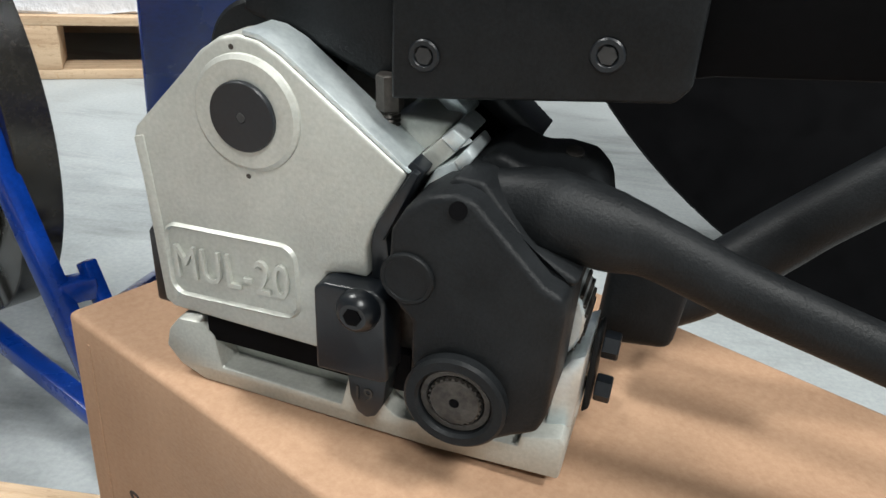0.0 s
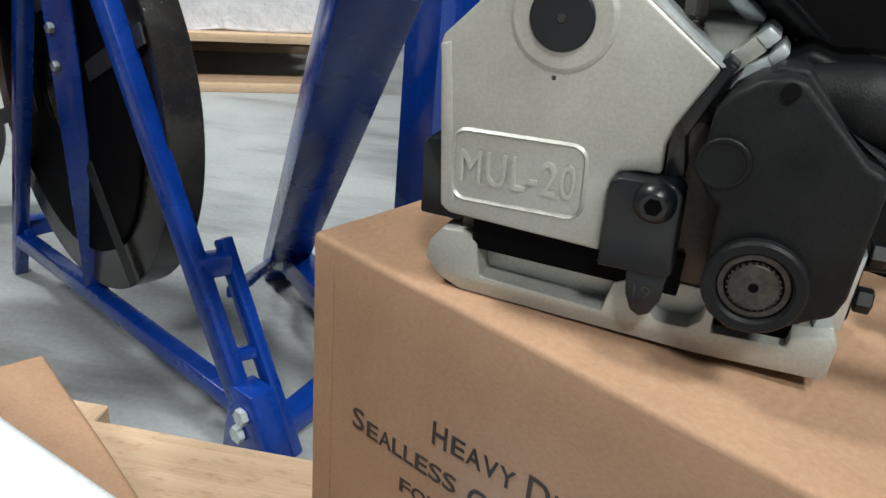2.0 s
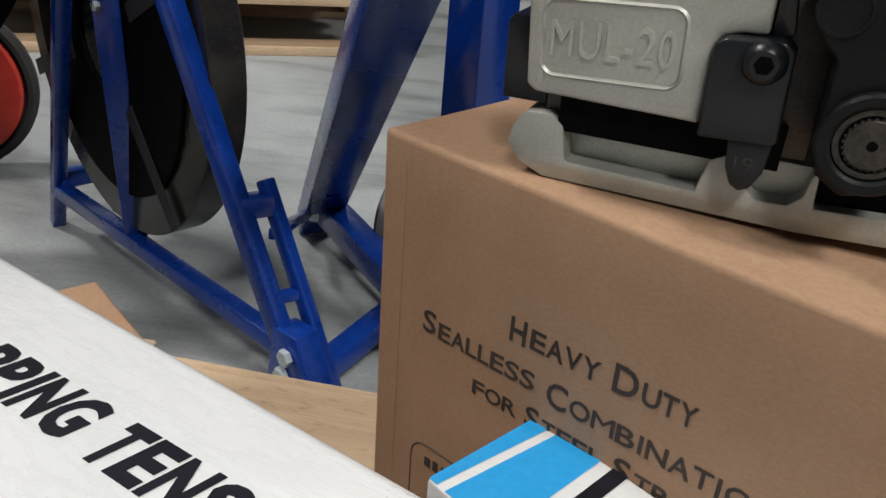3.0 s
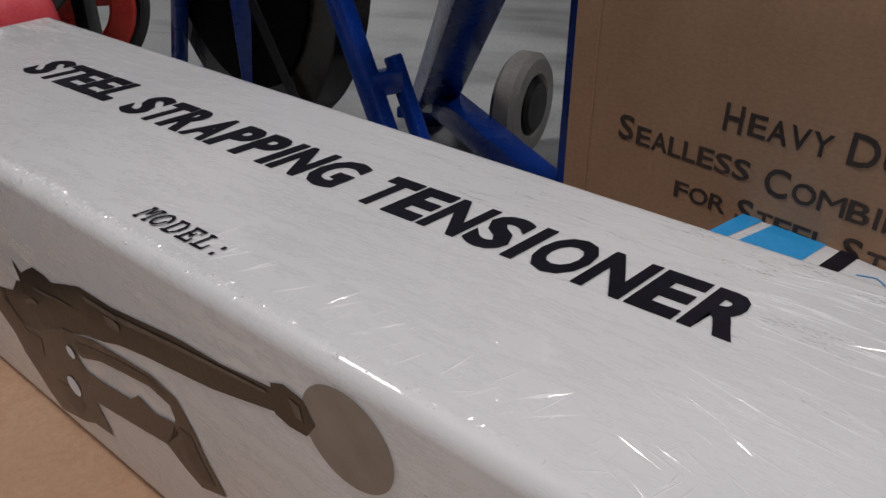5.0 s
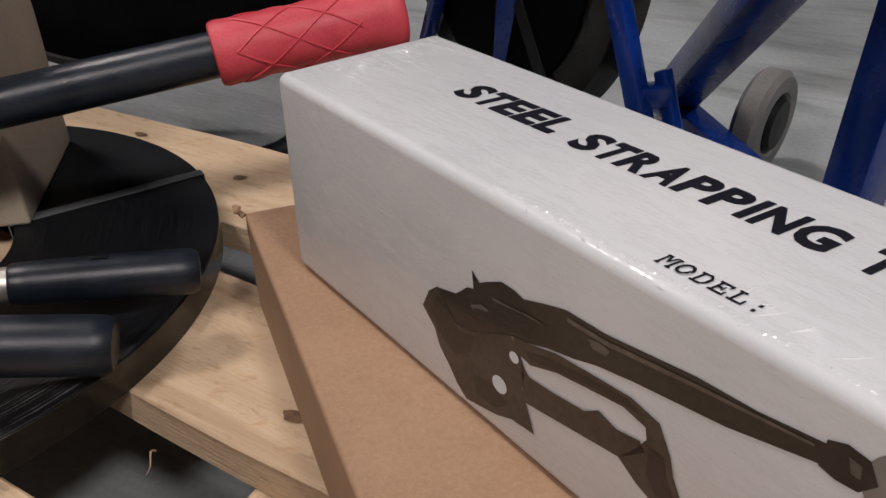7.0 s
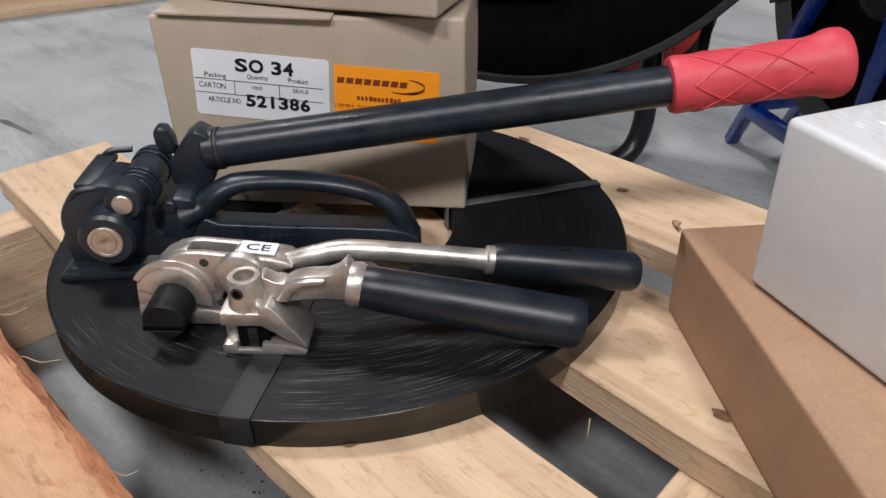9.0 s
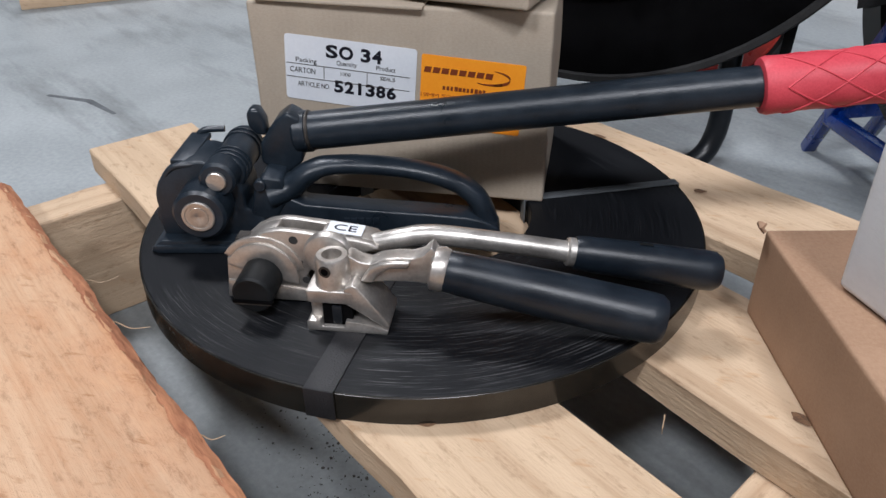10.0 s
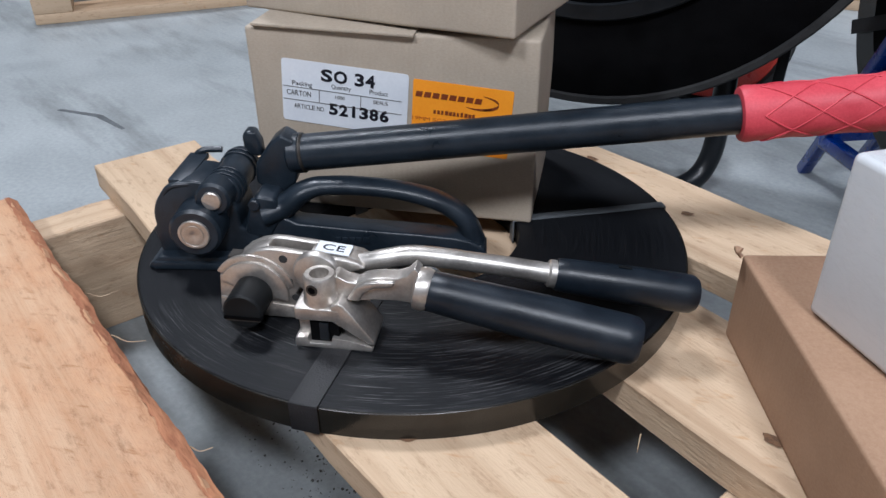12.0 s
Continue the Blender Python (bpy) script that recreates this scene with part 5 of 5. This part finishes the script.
        return part(name, lathe(a, e - a, [(0, r * 0.80), (0.0015, r * 0.86), (n * 0.10, r * 0.90), (n * 0.55, r), (n - 0.010, r * 1.03), (n - 0.004, r * 1.0), (n - 0.0008, r * 0.84), (n, r * 0.55)], 40), GRIP_RUBBER, top, "thick black rubber grip")
    grip((0.1075, -0.0122, 0.0380), (0.2300, -0.0200, 0.0190), 0.0138)
    path = curve_points([(0.057, 0.0095, 0.0395), (0.066, 0.0095, 0.0405), (0.080, 0.0100, 0.0440), (0.098, 0.0130, 0.0455), (0.135, 0.0175, 0.0405), (0.180, 0.0235, 0.0325)], 8)
    part("handle_bar", sweep(path, [0.0050, 0.0058, 0.0062, 0.0062, 0.0064], 24), STEEL_BRIGHT, top, "polished nickel handle bar")
    part("ferrule", rod((0.1755, 0.0230, 0.0333), (0.1815, 0.0238, 0.0323), 0.0086, 32, 0.0012), STEEL_BRIGHT, top)
    g2 = grip((0.1805, 0.0236, 0.0325), (0.2670, 0.0312, 0.0200), 0.0118)
    part("moulded_mark", box(-0.004, 0.004, -0.0012, 0.0012, 0, 0.0006, 0.0002), BLACK_CAST, g2).matrix_local = pose(0.222, 0.0272, 0.0384, 0, 8, 5)


banding_tool()


# ---- heavy hand tensioner standing on the coil ----
def hand_tensioner():
    top = thing("hand_tensioner", pose(-0.735, 0.0, COIL_TOP_Z + 0.0006, 0, 0, 48), "blue-black steel strap tensioner with a long red-gripped lever, on the coil", "strap tensioner")
    part("foot_plate", prism(mm([(-48, 0), (-47, 3.5), (-40, 9), (40, 9.5), (40, 0)]), -0.0215, 0.010, 0.0012, 2), BLUE_BLACK, top, "flat blue-black foot plate")
    part("foot_nose", box(-0.044, 0.028, -0.0235, -0.006, 0.0, 0.0062, 0.0015), BLUE_BLACK, top)
    arc = [(-0.011 + 0.030 * math.cos(radians(a)), 0.034 + 0.029 * math.sin(radians(a))) for a in range(-20, 200, 10)]
    housing = [(0.034, 0.008), (0.030, 0.022)] + arc[1:] + [(-0.043, 0.026), (-0.040, 0.008)]
    part("housing", prism(housing, -0.012, 0.024, 0.002, 3), BLUE_BLACK, top, "rounded blue-black gear housing")
    low = part("lower_boss", rod((-0.0060, -0.010, 0.0350), (-0.0060, -0.0335, 0.0350), 0.0175, 48, 0.002), BLUE_BLACK, top, "round boss of the lower pin")
    pin = part("pin", lathe((-0.0060, -0.0330, 0.0350), (0, -1, 0), [(0, 0.0106), (0.0016, 0.0106), (0.0020, 0.0100), (0.0020, 0.0086), (0.0014, 0.0084), (0.0014, 0.0066), (0.0020, 0.0064), (0.0022, 0.002), (0.0018, 0.001)], 48), STEEL_BRIGHT, low, "bright steel pin end")
    mid = part("upper_boss", rod((0.0060, -0.004, 0.0540), (0.0060, -0.0235, 0.0550), 0.0118, 40, 0.0018), BLUE_BLACK, top, "round boss of the upper pin")
    part("pin", lathe((0.0060, -0.0232, 0.0550), (0, -1, 0), [(0, 0.0064), (0.0018, 0.0064), (0.0023, 0.0058), (0.0023, 0.002)], 36), STEEL_BRIGHT, mid, "bright steel pin end")
    roller = part("roller", rod((0.008, -0.008, 0.0525), (0.009, 0.044, 0.0530), 0.0122, 40, 0.001), BLUE_BLACK, top, "dark ribbed roller")
    for t in (-0.004, 0.001, 0.006, 0.030, 0.036):
        part("rib", ring((0.008 + t * 0.02, t, 0.0526 + t * 0.01), (0.02, 1, 0.01), 0.0134, 0.0118, 0.0022, 40), BLUE_BLACK, roller)
    part("strap_guard", sweep(curve_points([(-0.032, -0.010, 0.0520), (-0.025, -0.011, 0.0590), (-0.012, -0.010, 0.0605)], 5), [0.0022, 0.0022], 10), BLUE_BLACK, top)
    part("guard_plate", beam((-0.021, -0.008, 0.0605), (-0.018, 0.032, 0.0630), 0.014, 0.0035, 0.0008), BLUE_BLACK, top)
    part("guard_hoop", sweep(curve_points([(-0.024, 0.030, 0.0580), (-0.016, 0.032, 0.0660), (-0.002, 0.034, 0.0665)], 5), [0.0024, 0.0024], 10), BLUE_BLACK, top)
    part("pawl", prism(mm([(20, 22), (26, 44), (32, 52), (44, 50), (48, 36), (38, 20)]), -0.012, 0.014, 0.002, 3), BLUE_BLACK, top, "dark pawl block")
    part("pawl_spring", rod((0.030, -0.014, 0.046), (0.030, -0.008, 0.046), 0.0040, 20), BLUE_BLACK, top)
    head = part("lever_head", prism(mm([(27, 52), (28, 66), (40, 82), (48, 88), (56, 83), (58, 66), (55, 52), (46, 45), (36, 46)]), 0.009, 0.029, 0.0025, 3), BLUE_BLACK, top, "dark lever head")
    part("thumb_catch", prism(mm([(19, 74), (18.5, 83), (21, 86.5), (27, 86), (30.5, 78), (31, 68), (24, 68)]), 0.018, 0.030, 0.003, 3), BLUE_BLACK, head, "small thumb catch")
    # long lever and grip
    a, e = Vector((0.054, 0.019, 0.0705)), Vector((0.3465, 0.0066, 0.1065))
    d = (e - a).normalized()
    part("lever_collar", rod(a - d * 0.004, a + d * 0.007, 0.0140, 36, 0.002), BLUE_BLACK, top)
    part("weld", ring(a + d * 0.005, d, 0.0140, 0.0120, 0.003, 32, ch=0.0012), OXIDE, top, "rough weld bead")
    part("lever_tube", rod(a, e + d * 0.01, 0.0128, 40, 0.001), BLUE_BLACK, top, "long blue-black lever tube")
    n = 0.1085
    prof = [(0, 0.0150), (0.0008, 0.0170), (0.004, 0.0182), (0.010, 0.0178), (0.03, 0.0173), (0.06, 0.0174), (0.084, 0.0179), (0.091, 0.0190), (0.0955, 0.0210), (0.100, 0.0216), (0.105, 0.0211), (n - 0.001, 0.0196), (n, 0.0178)]
    grip = part("grip", lathe(e - d * 0.0005, d, prof, 48), RED_GRIP, top, "red moulded rubber grip with a lattice pattern")
    q = d.to_track_quat("Z", "Y").to_matrix()
    for sgn in (-1, 1):
        for k in range(5):
            pts = []
            for i in range(26):
                t = i / 25
                ang = sgn * (t * 2.6) + k * 2 * math.pi / 5 + 0.4
                s = 0.012 + 0.070 * t
                r = 0.0174 + 0.0006 * (abs(t - 0.5) * 2) ** 2
                pts.append(e + d * s + q @ Vector((r * math.cos(ang), r * math.sin(ang), 0)))
            part("lattice_rib", sweep(pts, [0.0006, 0.0006], 5), RED_GRIP, grip)
    # D-shaped frame handle
    loop = curve_points([(0.034, -0.002, 0.036), (0.048, 0.0, 0.0400), (0.060, 0.0, 0.0495), (0.073, 0.002, 0.0540), (0.100, 0.003, 0.0540), (0.130, 0.003, 0.0505), (0.155, 0.003, 0.0430), (0.172, 0.003, 0.0300), (0.1795, 0.003, 0.012)], 6)
    part("frame_handle", sweep(loop, [0.0100, 0.0078, 0.0060, 0.0060, 0.0066, 0.0078], 20, 1.5), BLUE_BLACK, top, "curved cast handle of the frame")
    part("frame_bar", prism(mm([(34, 2), (34, 34), (48, 36), (58, 31), (100, 27), (140, 24), (165, 21.5), (176, 19), (187, 13), (187, 2)]), -0.011, 0.008, 0.0022, 3), BLUE_BLACK, top, "long lower bar of the frame")
    part("end_pad", prism(mm([(150, 0), (150, 11), (188, 11), (188, 0)]), -0.013, 0.012, 0.0015), BLUE_BLACK, top)
    b = None
    for i in range(5):
        x = 0.083 + i * 0.0049
        b = box(x, x + 0.0040, -0.0118, -0.0108, 0.0165, 0.0215, 0.0003, bm=b)
    part("cast_bars", b, BLUE_BLACK, top)


hand_tensioner()


# ---- blue trolley with a standing coil ----
def tube(parent, a, e, w=0.024, name="tube", h=None):
    return part(name, beam(a, e, w, h or w, 0.002), BLUE, parent)


TROLLEY = pose(-0.277, 0.522, 0, 0, 0, 2.9) @ pose(0.300, -0.552, 0)


def strapping_trolley():
    top = thing("strapping_trolley", TROLLEY, "blue-painted steel strapping trolley holding a black coil", "trolley")
    F, R = Vector((-0.300, 0.552, 0)), Vector((-0.235, 0.70, 0))
    L = Vector((-0.690, 0.830, 0))
    up = Vector((0, 0, 1))
    d = (F - L).normalized()
    b = Vector((-d.y, d.x, 0))
    ta, td = Vector((-0.490, 0.632, 0.46)), Vector((-0.462, 0.621, 0.46))
    back = b * 0.075
    tube(top, L, ta, 0.015, "post")
    tube(top, F + up * 0.012, td, 0.016, "post")
    tube(top, L + back, ta + back, 0.015, "post")
    tube(top, F + back * 0.38 + d * 0.012, F + back * 0.38 + d * 0.008 + (td - F) * 0.40, 0.012, "brace")
    strap_a, strap_e = Vector((-0.520, 0.708, 0.05)), Vector((-0.480, 0.628, 0.45))
    tube(top, strap_a, strap_e, 0.022, "strut", 0.010)
    tube(top, strap_a + back * 1.05 + up * 0.10, strap_e + back * 1.05, 0.022, "strut", 0.010)
    for s in (0.62, 0.70):
        p = strap_a.lerp(strap_e, s) - b * 0.006
        part("bolt", rod(p, p - b * 0.005, 0.005, 6, 0.0006), ZINC, top, "bright bolt head")
    tube(top, L.lerp(ta, 0.13), F.lerp(td, 0.12), 0.017, "rail")
    tube(top, L.lerp(ta, 0.16), L.lerp(ta, 0.16) + back, 0.020, "rail")
    tube(top, F.lerp(td, 0.36), F.lerp(td, 0.36) + back * 0.38 + d * 0.008, 0.018, "rail")
    tube(top, F.lerp(td, 0.20), F.lerp(td, 0.20) + back * 0.38 + d * 0.01, 0.010, "rail")
    part("foot", prism([(-0.035, 0), (0.04, 0), (0.03, 0.02), (0.008, 0.075), (-0.02, 0.075)], -0.012, 0.012, 0.002), BLUE, top).matrix_local = Matrix.Translation(F) @ pose(0, 0, 0, 0, 0, -32)
    for s, z in ((0.0, 0.055), (-0.006, 0.035)):
        p = F + d * s + up * z - b * 0.013
        part("bolt", rod(p, p - b * 0.006, 0.008, 6, 0.001), ZINC, top, "bright bolt head")
    tube(top, F + up * 0.02, R + up * 0.03, 0.022, "rail")
    tube(top, F.lerp(td, 0.30) + back * 0.34, TROLLEY.inverted() @ Vector((-0.375, 0.835, 0.04)), 0.010, "rail")
    # tall leaning upright with its foot
    inv = TROLLEY.inverted()
    tube(top, inv @ Vector((-0.380, 0.862, 0.012)), inv @ Vector((-0.142, 0.377, 0.462)), 0.045, "upright", 0.032)
    tube(top, inv @ Vector((-0.360, 0.820, 0.06)), inv @ Vector((-0.165, 0.600, 0.04)), 0.03, "rail")
    tube(top, inv @ Vector((-0.160, 0.583, 0.0)), inv @ Vector((-0.154, 0.579, 0.80)), 0.040, "upright", 0.034)
    p = inv @ Vector((-0.357, 0.792, 0.055))
    part("bolt", rod(p, p + Vector((0, -0.006, 0)), 0.009, 6, 0.001), ZINC, top, "bright bolt head")
    c = inv @ Vector((-0.264, 0.805, 0.062))
    w = part("castor", ring(c, (0.9, -0.3, 0), 0.058, 0.030, 0.03, 40, ch=0.006), GREY_RUBBER, top, "grey rubber castor wheel")
    part("castor_hub", rod(c + Vector((-0.004, 0.001, 0)), c + Vector((0.032, -0.010, 0)), 0.031, 32), BLACK_CAST, w)


def standing_coil():
    d = Vector((math.cos(radians(-38)), math.sin(radians(-38)), 0))
    b = Vector((-d.y, d.x, 0))
    c = Vector((-0.527, 0.706, 0.262))
    top = thing("strapping_coil", TROLLEY @ Matrix.Translation(c), "upright coil of black strapping held in the blue trolley", "strapping coil")
    part("wound_strap", ring((0, 0, 0), b, 0.188, 0.045, 0.032, 112, ch=0.001), COIL_SIDE, top)
    part("flange", ring(tuple(b * -0.004), b, 0.150, 0.046, 0.004, 72, ch=0.001), REEL_AND_SHADE_BLACK, top, "black side flange")
    for a in (25, 110, 200, 308):
        q = Vector((0, 0, 1)) * math.sin(radians(a)) + d * math.cos(radians(a))
        part("tie_strap", beam(q * 0.072 - b * 0.005, q * 0.1885 - b * 0.005, 0.016, 0.0015, 0, up=tuple(b)), STRAP, top)


strapping_trolley()
standing_coil()


# ---- black reel stand behind the cartons ----
def reel_stand():
    c, ax = Vector((-0.865, 0.522, 0.445)), Vector((0.42, -0.907, 0))
    side = Vector((0.907, 0.42, 0))
    top = thing("reel_stand", Matrix.Translation((-0.865, 0.522, 0)), "black strapping reel on a bent black tube stand", "reel stand")
    o = Vector((0, 0, c.z))
    part("disc", lathe(o, ax, [(0, 0.328), (0.004, 0.332), (0.008, 0.328), (0.010, 0.28), (0.006, 0.27), (0.006, 0.20), (0.012, 0.19), (0.012, 0.04)], 96), REEL_AND_SHADE_BLACK, top, "black plastic reel flange")
    part("rim", ring(o + ax * 0.006, ax, 0.335, 0.325, 0.006, 96, ch=0.002), RUBBER, top)
    part("raised_ring", ring(o + ax * 0.008, ax, 0.236, 0.216, 0.006, 96, ch=0.002), BLACK_SATIN, top)
    part("drum", rod(o - ax * 0.10, o, 0.27, 64), REEL_AND_SHADE_BLACK, top, "wound black strap")
    part("disc", lathe(o - ax * 0.11, -ax, [(0, 0.328), (0.004, 0.332), (0.010, 0.28)], 96), REEL_AND_SHADE_BLACK, top, "black plastic reel flange")
    f = [o * 0.55 + side * 0.165 - ax * 0.05, side * 0.168 - ax * 0.05 + Vector((0, 0, 0.12)), side * 0.166 - ax * 0.045 + Vector((0, 0, 0.045)), side * 0.145 - ax * 0.02 + Vector((0, 0, 0.014)), side * 0.09 + ax * 0.03 + Vector((0, 0, 0.012)), side * 0.0 + ax * 0.08 + Vector((0, 0, 0.012))]
    part("tube_leg", sweep(curve_points(f, 8), [0.013, 0.013], 16), BLACK_SATIN, top, "bent black tube leg")
    part("tube_leg", sweep(curve_points([p - side * 0.33 for p in f], 8), [0.013, 0.013], 16), BLACK_SATIN, top, "bent black tube leg")
    part("side_plate", beam(side * 0.222 - ax * 0.06 + Vector((0, 0, 0.10)), side * 0.232 - ax * 0.06 + Vector((0, 0, 0.42)), 0.05, 0.012), BLACK_CAST, top)
    part("red_tab", beam(side * 0.205 - ax * 0.055 + Vector((0, 0, 0.20)), side * 0.205 - ax * 0.055 + Vector((0, 0, 0.26)), 0.014, 0.008), RED_PAINT, top, "small red bracket")


reel_stand()


def cart_wheel():
    c, ax = Vector((-0.922, 0.912, 0.118)), Vector((0.5, -0.866, 0))
    top = thing("cart_wheel", Matrix.Translation(c), "red-rimmed cart wheel with a black tyre on the floor", "wheel")
    part("tyre", ring((0, 0, 0), ax, 0.118, 0.100, 0.036, 64, ch=0.012), RUBBER, top, "black rubber tyre")
    part("rim", ring(ax * 0.006, ax, 0.1005, 0.066, 0.034, 64, ch=0.004), RED_PAINT, top, "red steel rim")
    part("hub", rod(ax * -0.005, ax * 0.050, 0.028, 32), RED_PAINT, top)
    for i in range(5):
        a = 2 * math.pi * i / 5
        q = Vector((0, 0, 1)) * math.sin(a) + Vector((0.866, 0.5, 0)) * math.cos(a)
        part("spoke", beam(ax * 0.022 + q * 0.02, ax * 0.022 + q * 0.072, 0.02, 0.006, up=tuple(ax)), RED_PAINT, top)


cart_wheel()


# ---- far pallets and goods ----
def far_pallet(m, label, n=7):
    top = thing("pallet", m, label, "pallet", "far pallets")
    for i in range(n):
        y = 0.05 + i * (1.05 / (n - 1))
        part("plank", box(0, 1.1, y - 0.05, y + 0.05, 0.118, 0.138, 0.002), WOOD, top)
    for x in (0.03, 0.55, 1.07):
        for y in (0.06, 0.575, 1.09):
            part("block", box(x - 0.03 if x > 0.1 else 0, min(x + 0.05, 1.1), y - 0.06, y + 0.06, 0.022, 0.118, 0.002), WOOD, top)
    for y in (0.05, 0.575, 1.1):
        part("plank", box(0, 1.1, y - 0.05, y + 0.05, 0, 0.022, 0.002), WOOD, top)


far_pallet(pose(-1.535, 1.445, 0, 0, 0, 24), "pale timber pallet under wrapped white goods", 7)
far_pallet(pose(-2.14, 0.21, 0, 0, 0, 72), "empty pale timber pallet standing on the concrete", 7)


def wrapped_goods():
    top = thing("wrapped_goods", pose(-1.535, 1.445, 0.138, 0, 0, 24), "stack of white and blue goods in stretch film, on a pallet", "wrapped goods")
    rnd = random.Random(3)
    z = 0.0
    for i in range(5):
        h = rnd.uniform(0.085, 0.12)
        b = bmesh.new()
        bmesh.ops.create_cube(b, size=1, matrix=Matrix.Translation((0.55, 0.57, z + h / 2)) @ Matrix.Diagonal((1.06 + rnd.uniform(-0.03, 0.05), 1.08, h, 1)))
        bmesh.ops.subdivide_edges(b, edges=b.edges[:], cuts=12, use_grid_fill=True)
        for v in b.verts:
            v.co += Vector((noise.noise(v.co * 9), noise.noise(v.co * 9 + Vector((5, 0, 0))), noise.noise(v.co * 9 + Vector((0, 5, 0))) * 0.4)) * 0.022
        bevel(b, 0.012, 2, 50)
        part("layer", b, BLUE_GOODS if i in (2, 4) else WRAP, top, "blue layer under clear film" if i in (2, 4) else "crumpled white layer")
        z += h


wrapped_goods()


def dark_reel():
    c, ax = Vector((0.625, 0.856, 0.7005)), Vector((-0.25, -0.968, 0))
    top = thing("strapping_reel", Matrix.Translation((c.x, c.y, 0)), "large black strapping reel standing on the floor", "strapping reel")
    o = Vector((0, 0, c.z))
    part("disc", lathe(o, ax, [(0, 0.696), (0.004, 0.70), (0.010, 0.696), (0.012, 0.52), (0.008, 0.51), (0.008, 0.08)], 112), REEL_AND_SHADE_BLACK, top, "black reel flange")
    part("drum", rod(o - ax * 0.12, o, 0.58, 64), REEL_AND_SHADE_BLACK, top, "wound black strap")
    part("disc", lathe(o - ax * 0.13, -ax, [(0, 0.696), (0.004, 0.70), (0.010, 0.696)], 112), REEL_AND_SHADE_BLACK, top, "black reel flange")


dark_reel()


# ---- marks on the concrete ----
def floor_marks():
    dark = surface("scuffed_rubber_mark", (0.05, 0.055, 0.06), (0.13, 0.14, 0.15), (0.6, 0.8), big=40)
    b = sweep([Vector((-1.57, 0.09, 0.0)), Vector((-1.50, 0.13, 0.0)), Vector((-1.42, 0.14, 0.0))], [0.004, 0.006, 0.003], 8, 0.1, (0, 0, 1))
    tagged(part("floor_scuff", b, dark), "dark rubber scuff on the concrete floor", "floor mark", kind="structure")


floor_marks()


GRIT = (-0.60, 0.015)


def floor_grit():
    rnd = random.Random(14)
    b = bmesh.new()
    for _ in range(520):
        r = 0.00035 + min(0.0012, rnd.expovariate(2600.0))
        m = Matrix.Translation((rnd.gauss(GRIT[0], 0.075), rnd.gauss(GRIT[1], 0.024), r * 0.4)) @ Matrix.Rotation(rnd.uniform(0, 6.28), 4, "Z") @ Matrix.Diagonal((r, r * rnd.uniform(0.4, 1), r * 0.6, 1))
        bmesh.ops.create_icosphere(b, subdivisions=1, radius=1, matrix=m)
    dirt = surface("dark_grit", (0.02, 0.02, 0.02), (0.09, 0.085, 0.08), (0.7, 0.9), big=60)
    tagged(part("floor_grit", b, dirt), "dark grit and sweepings on the concrete", "grit", kind="stuff")


floor_grit()
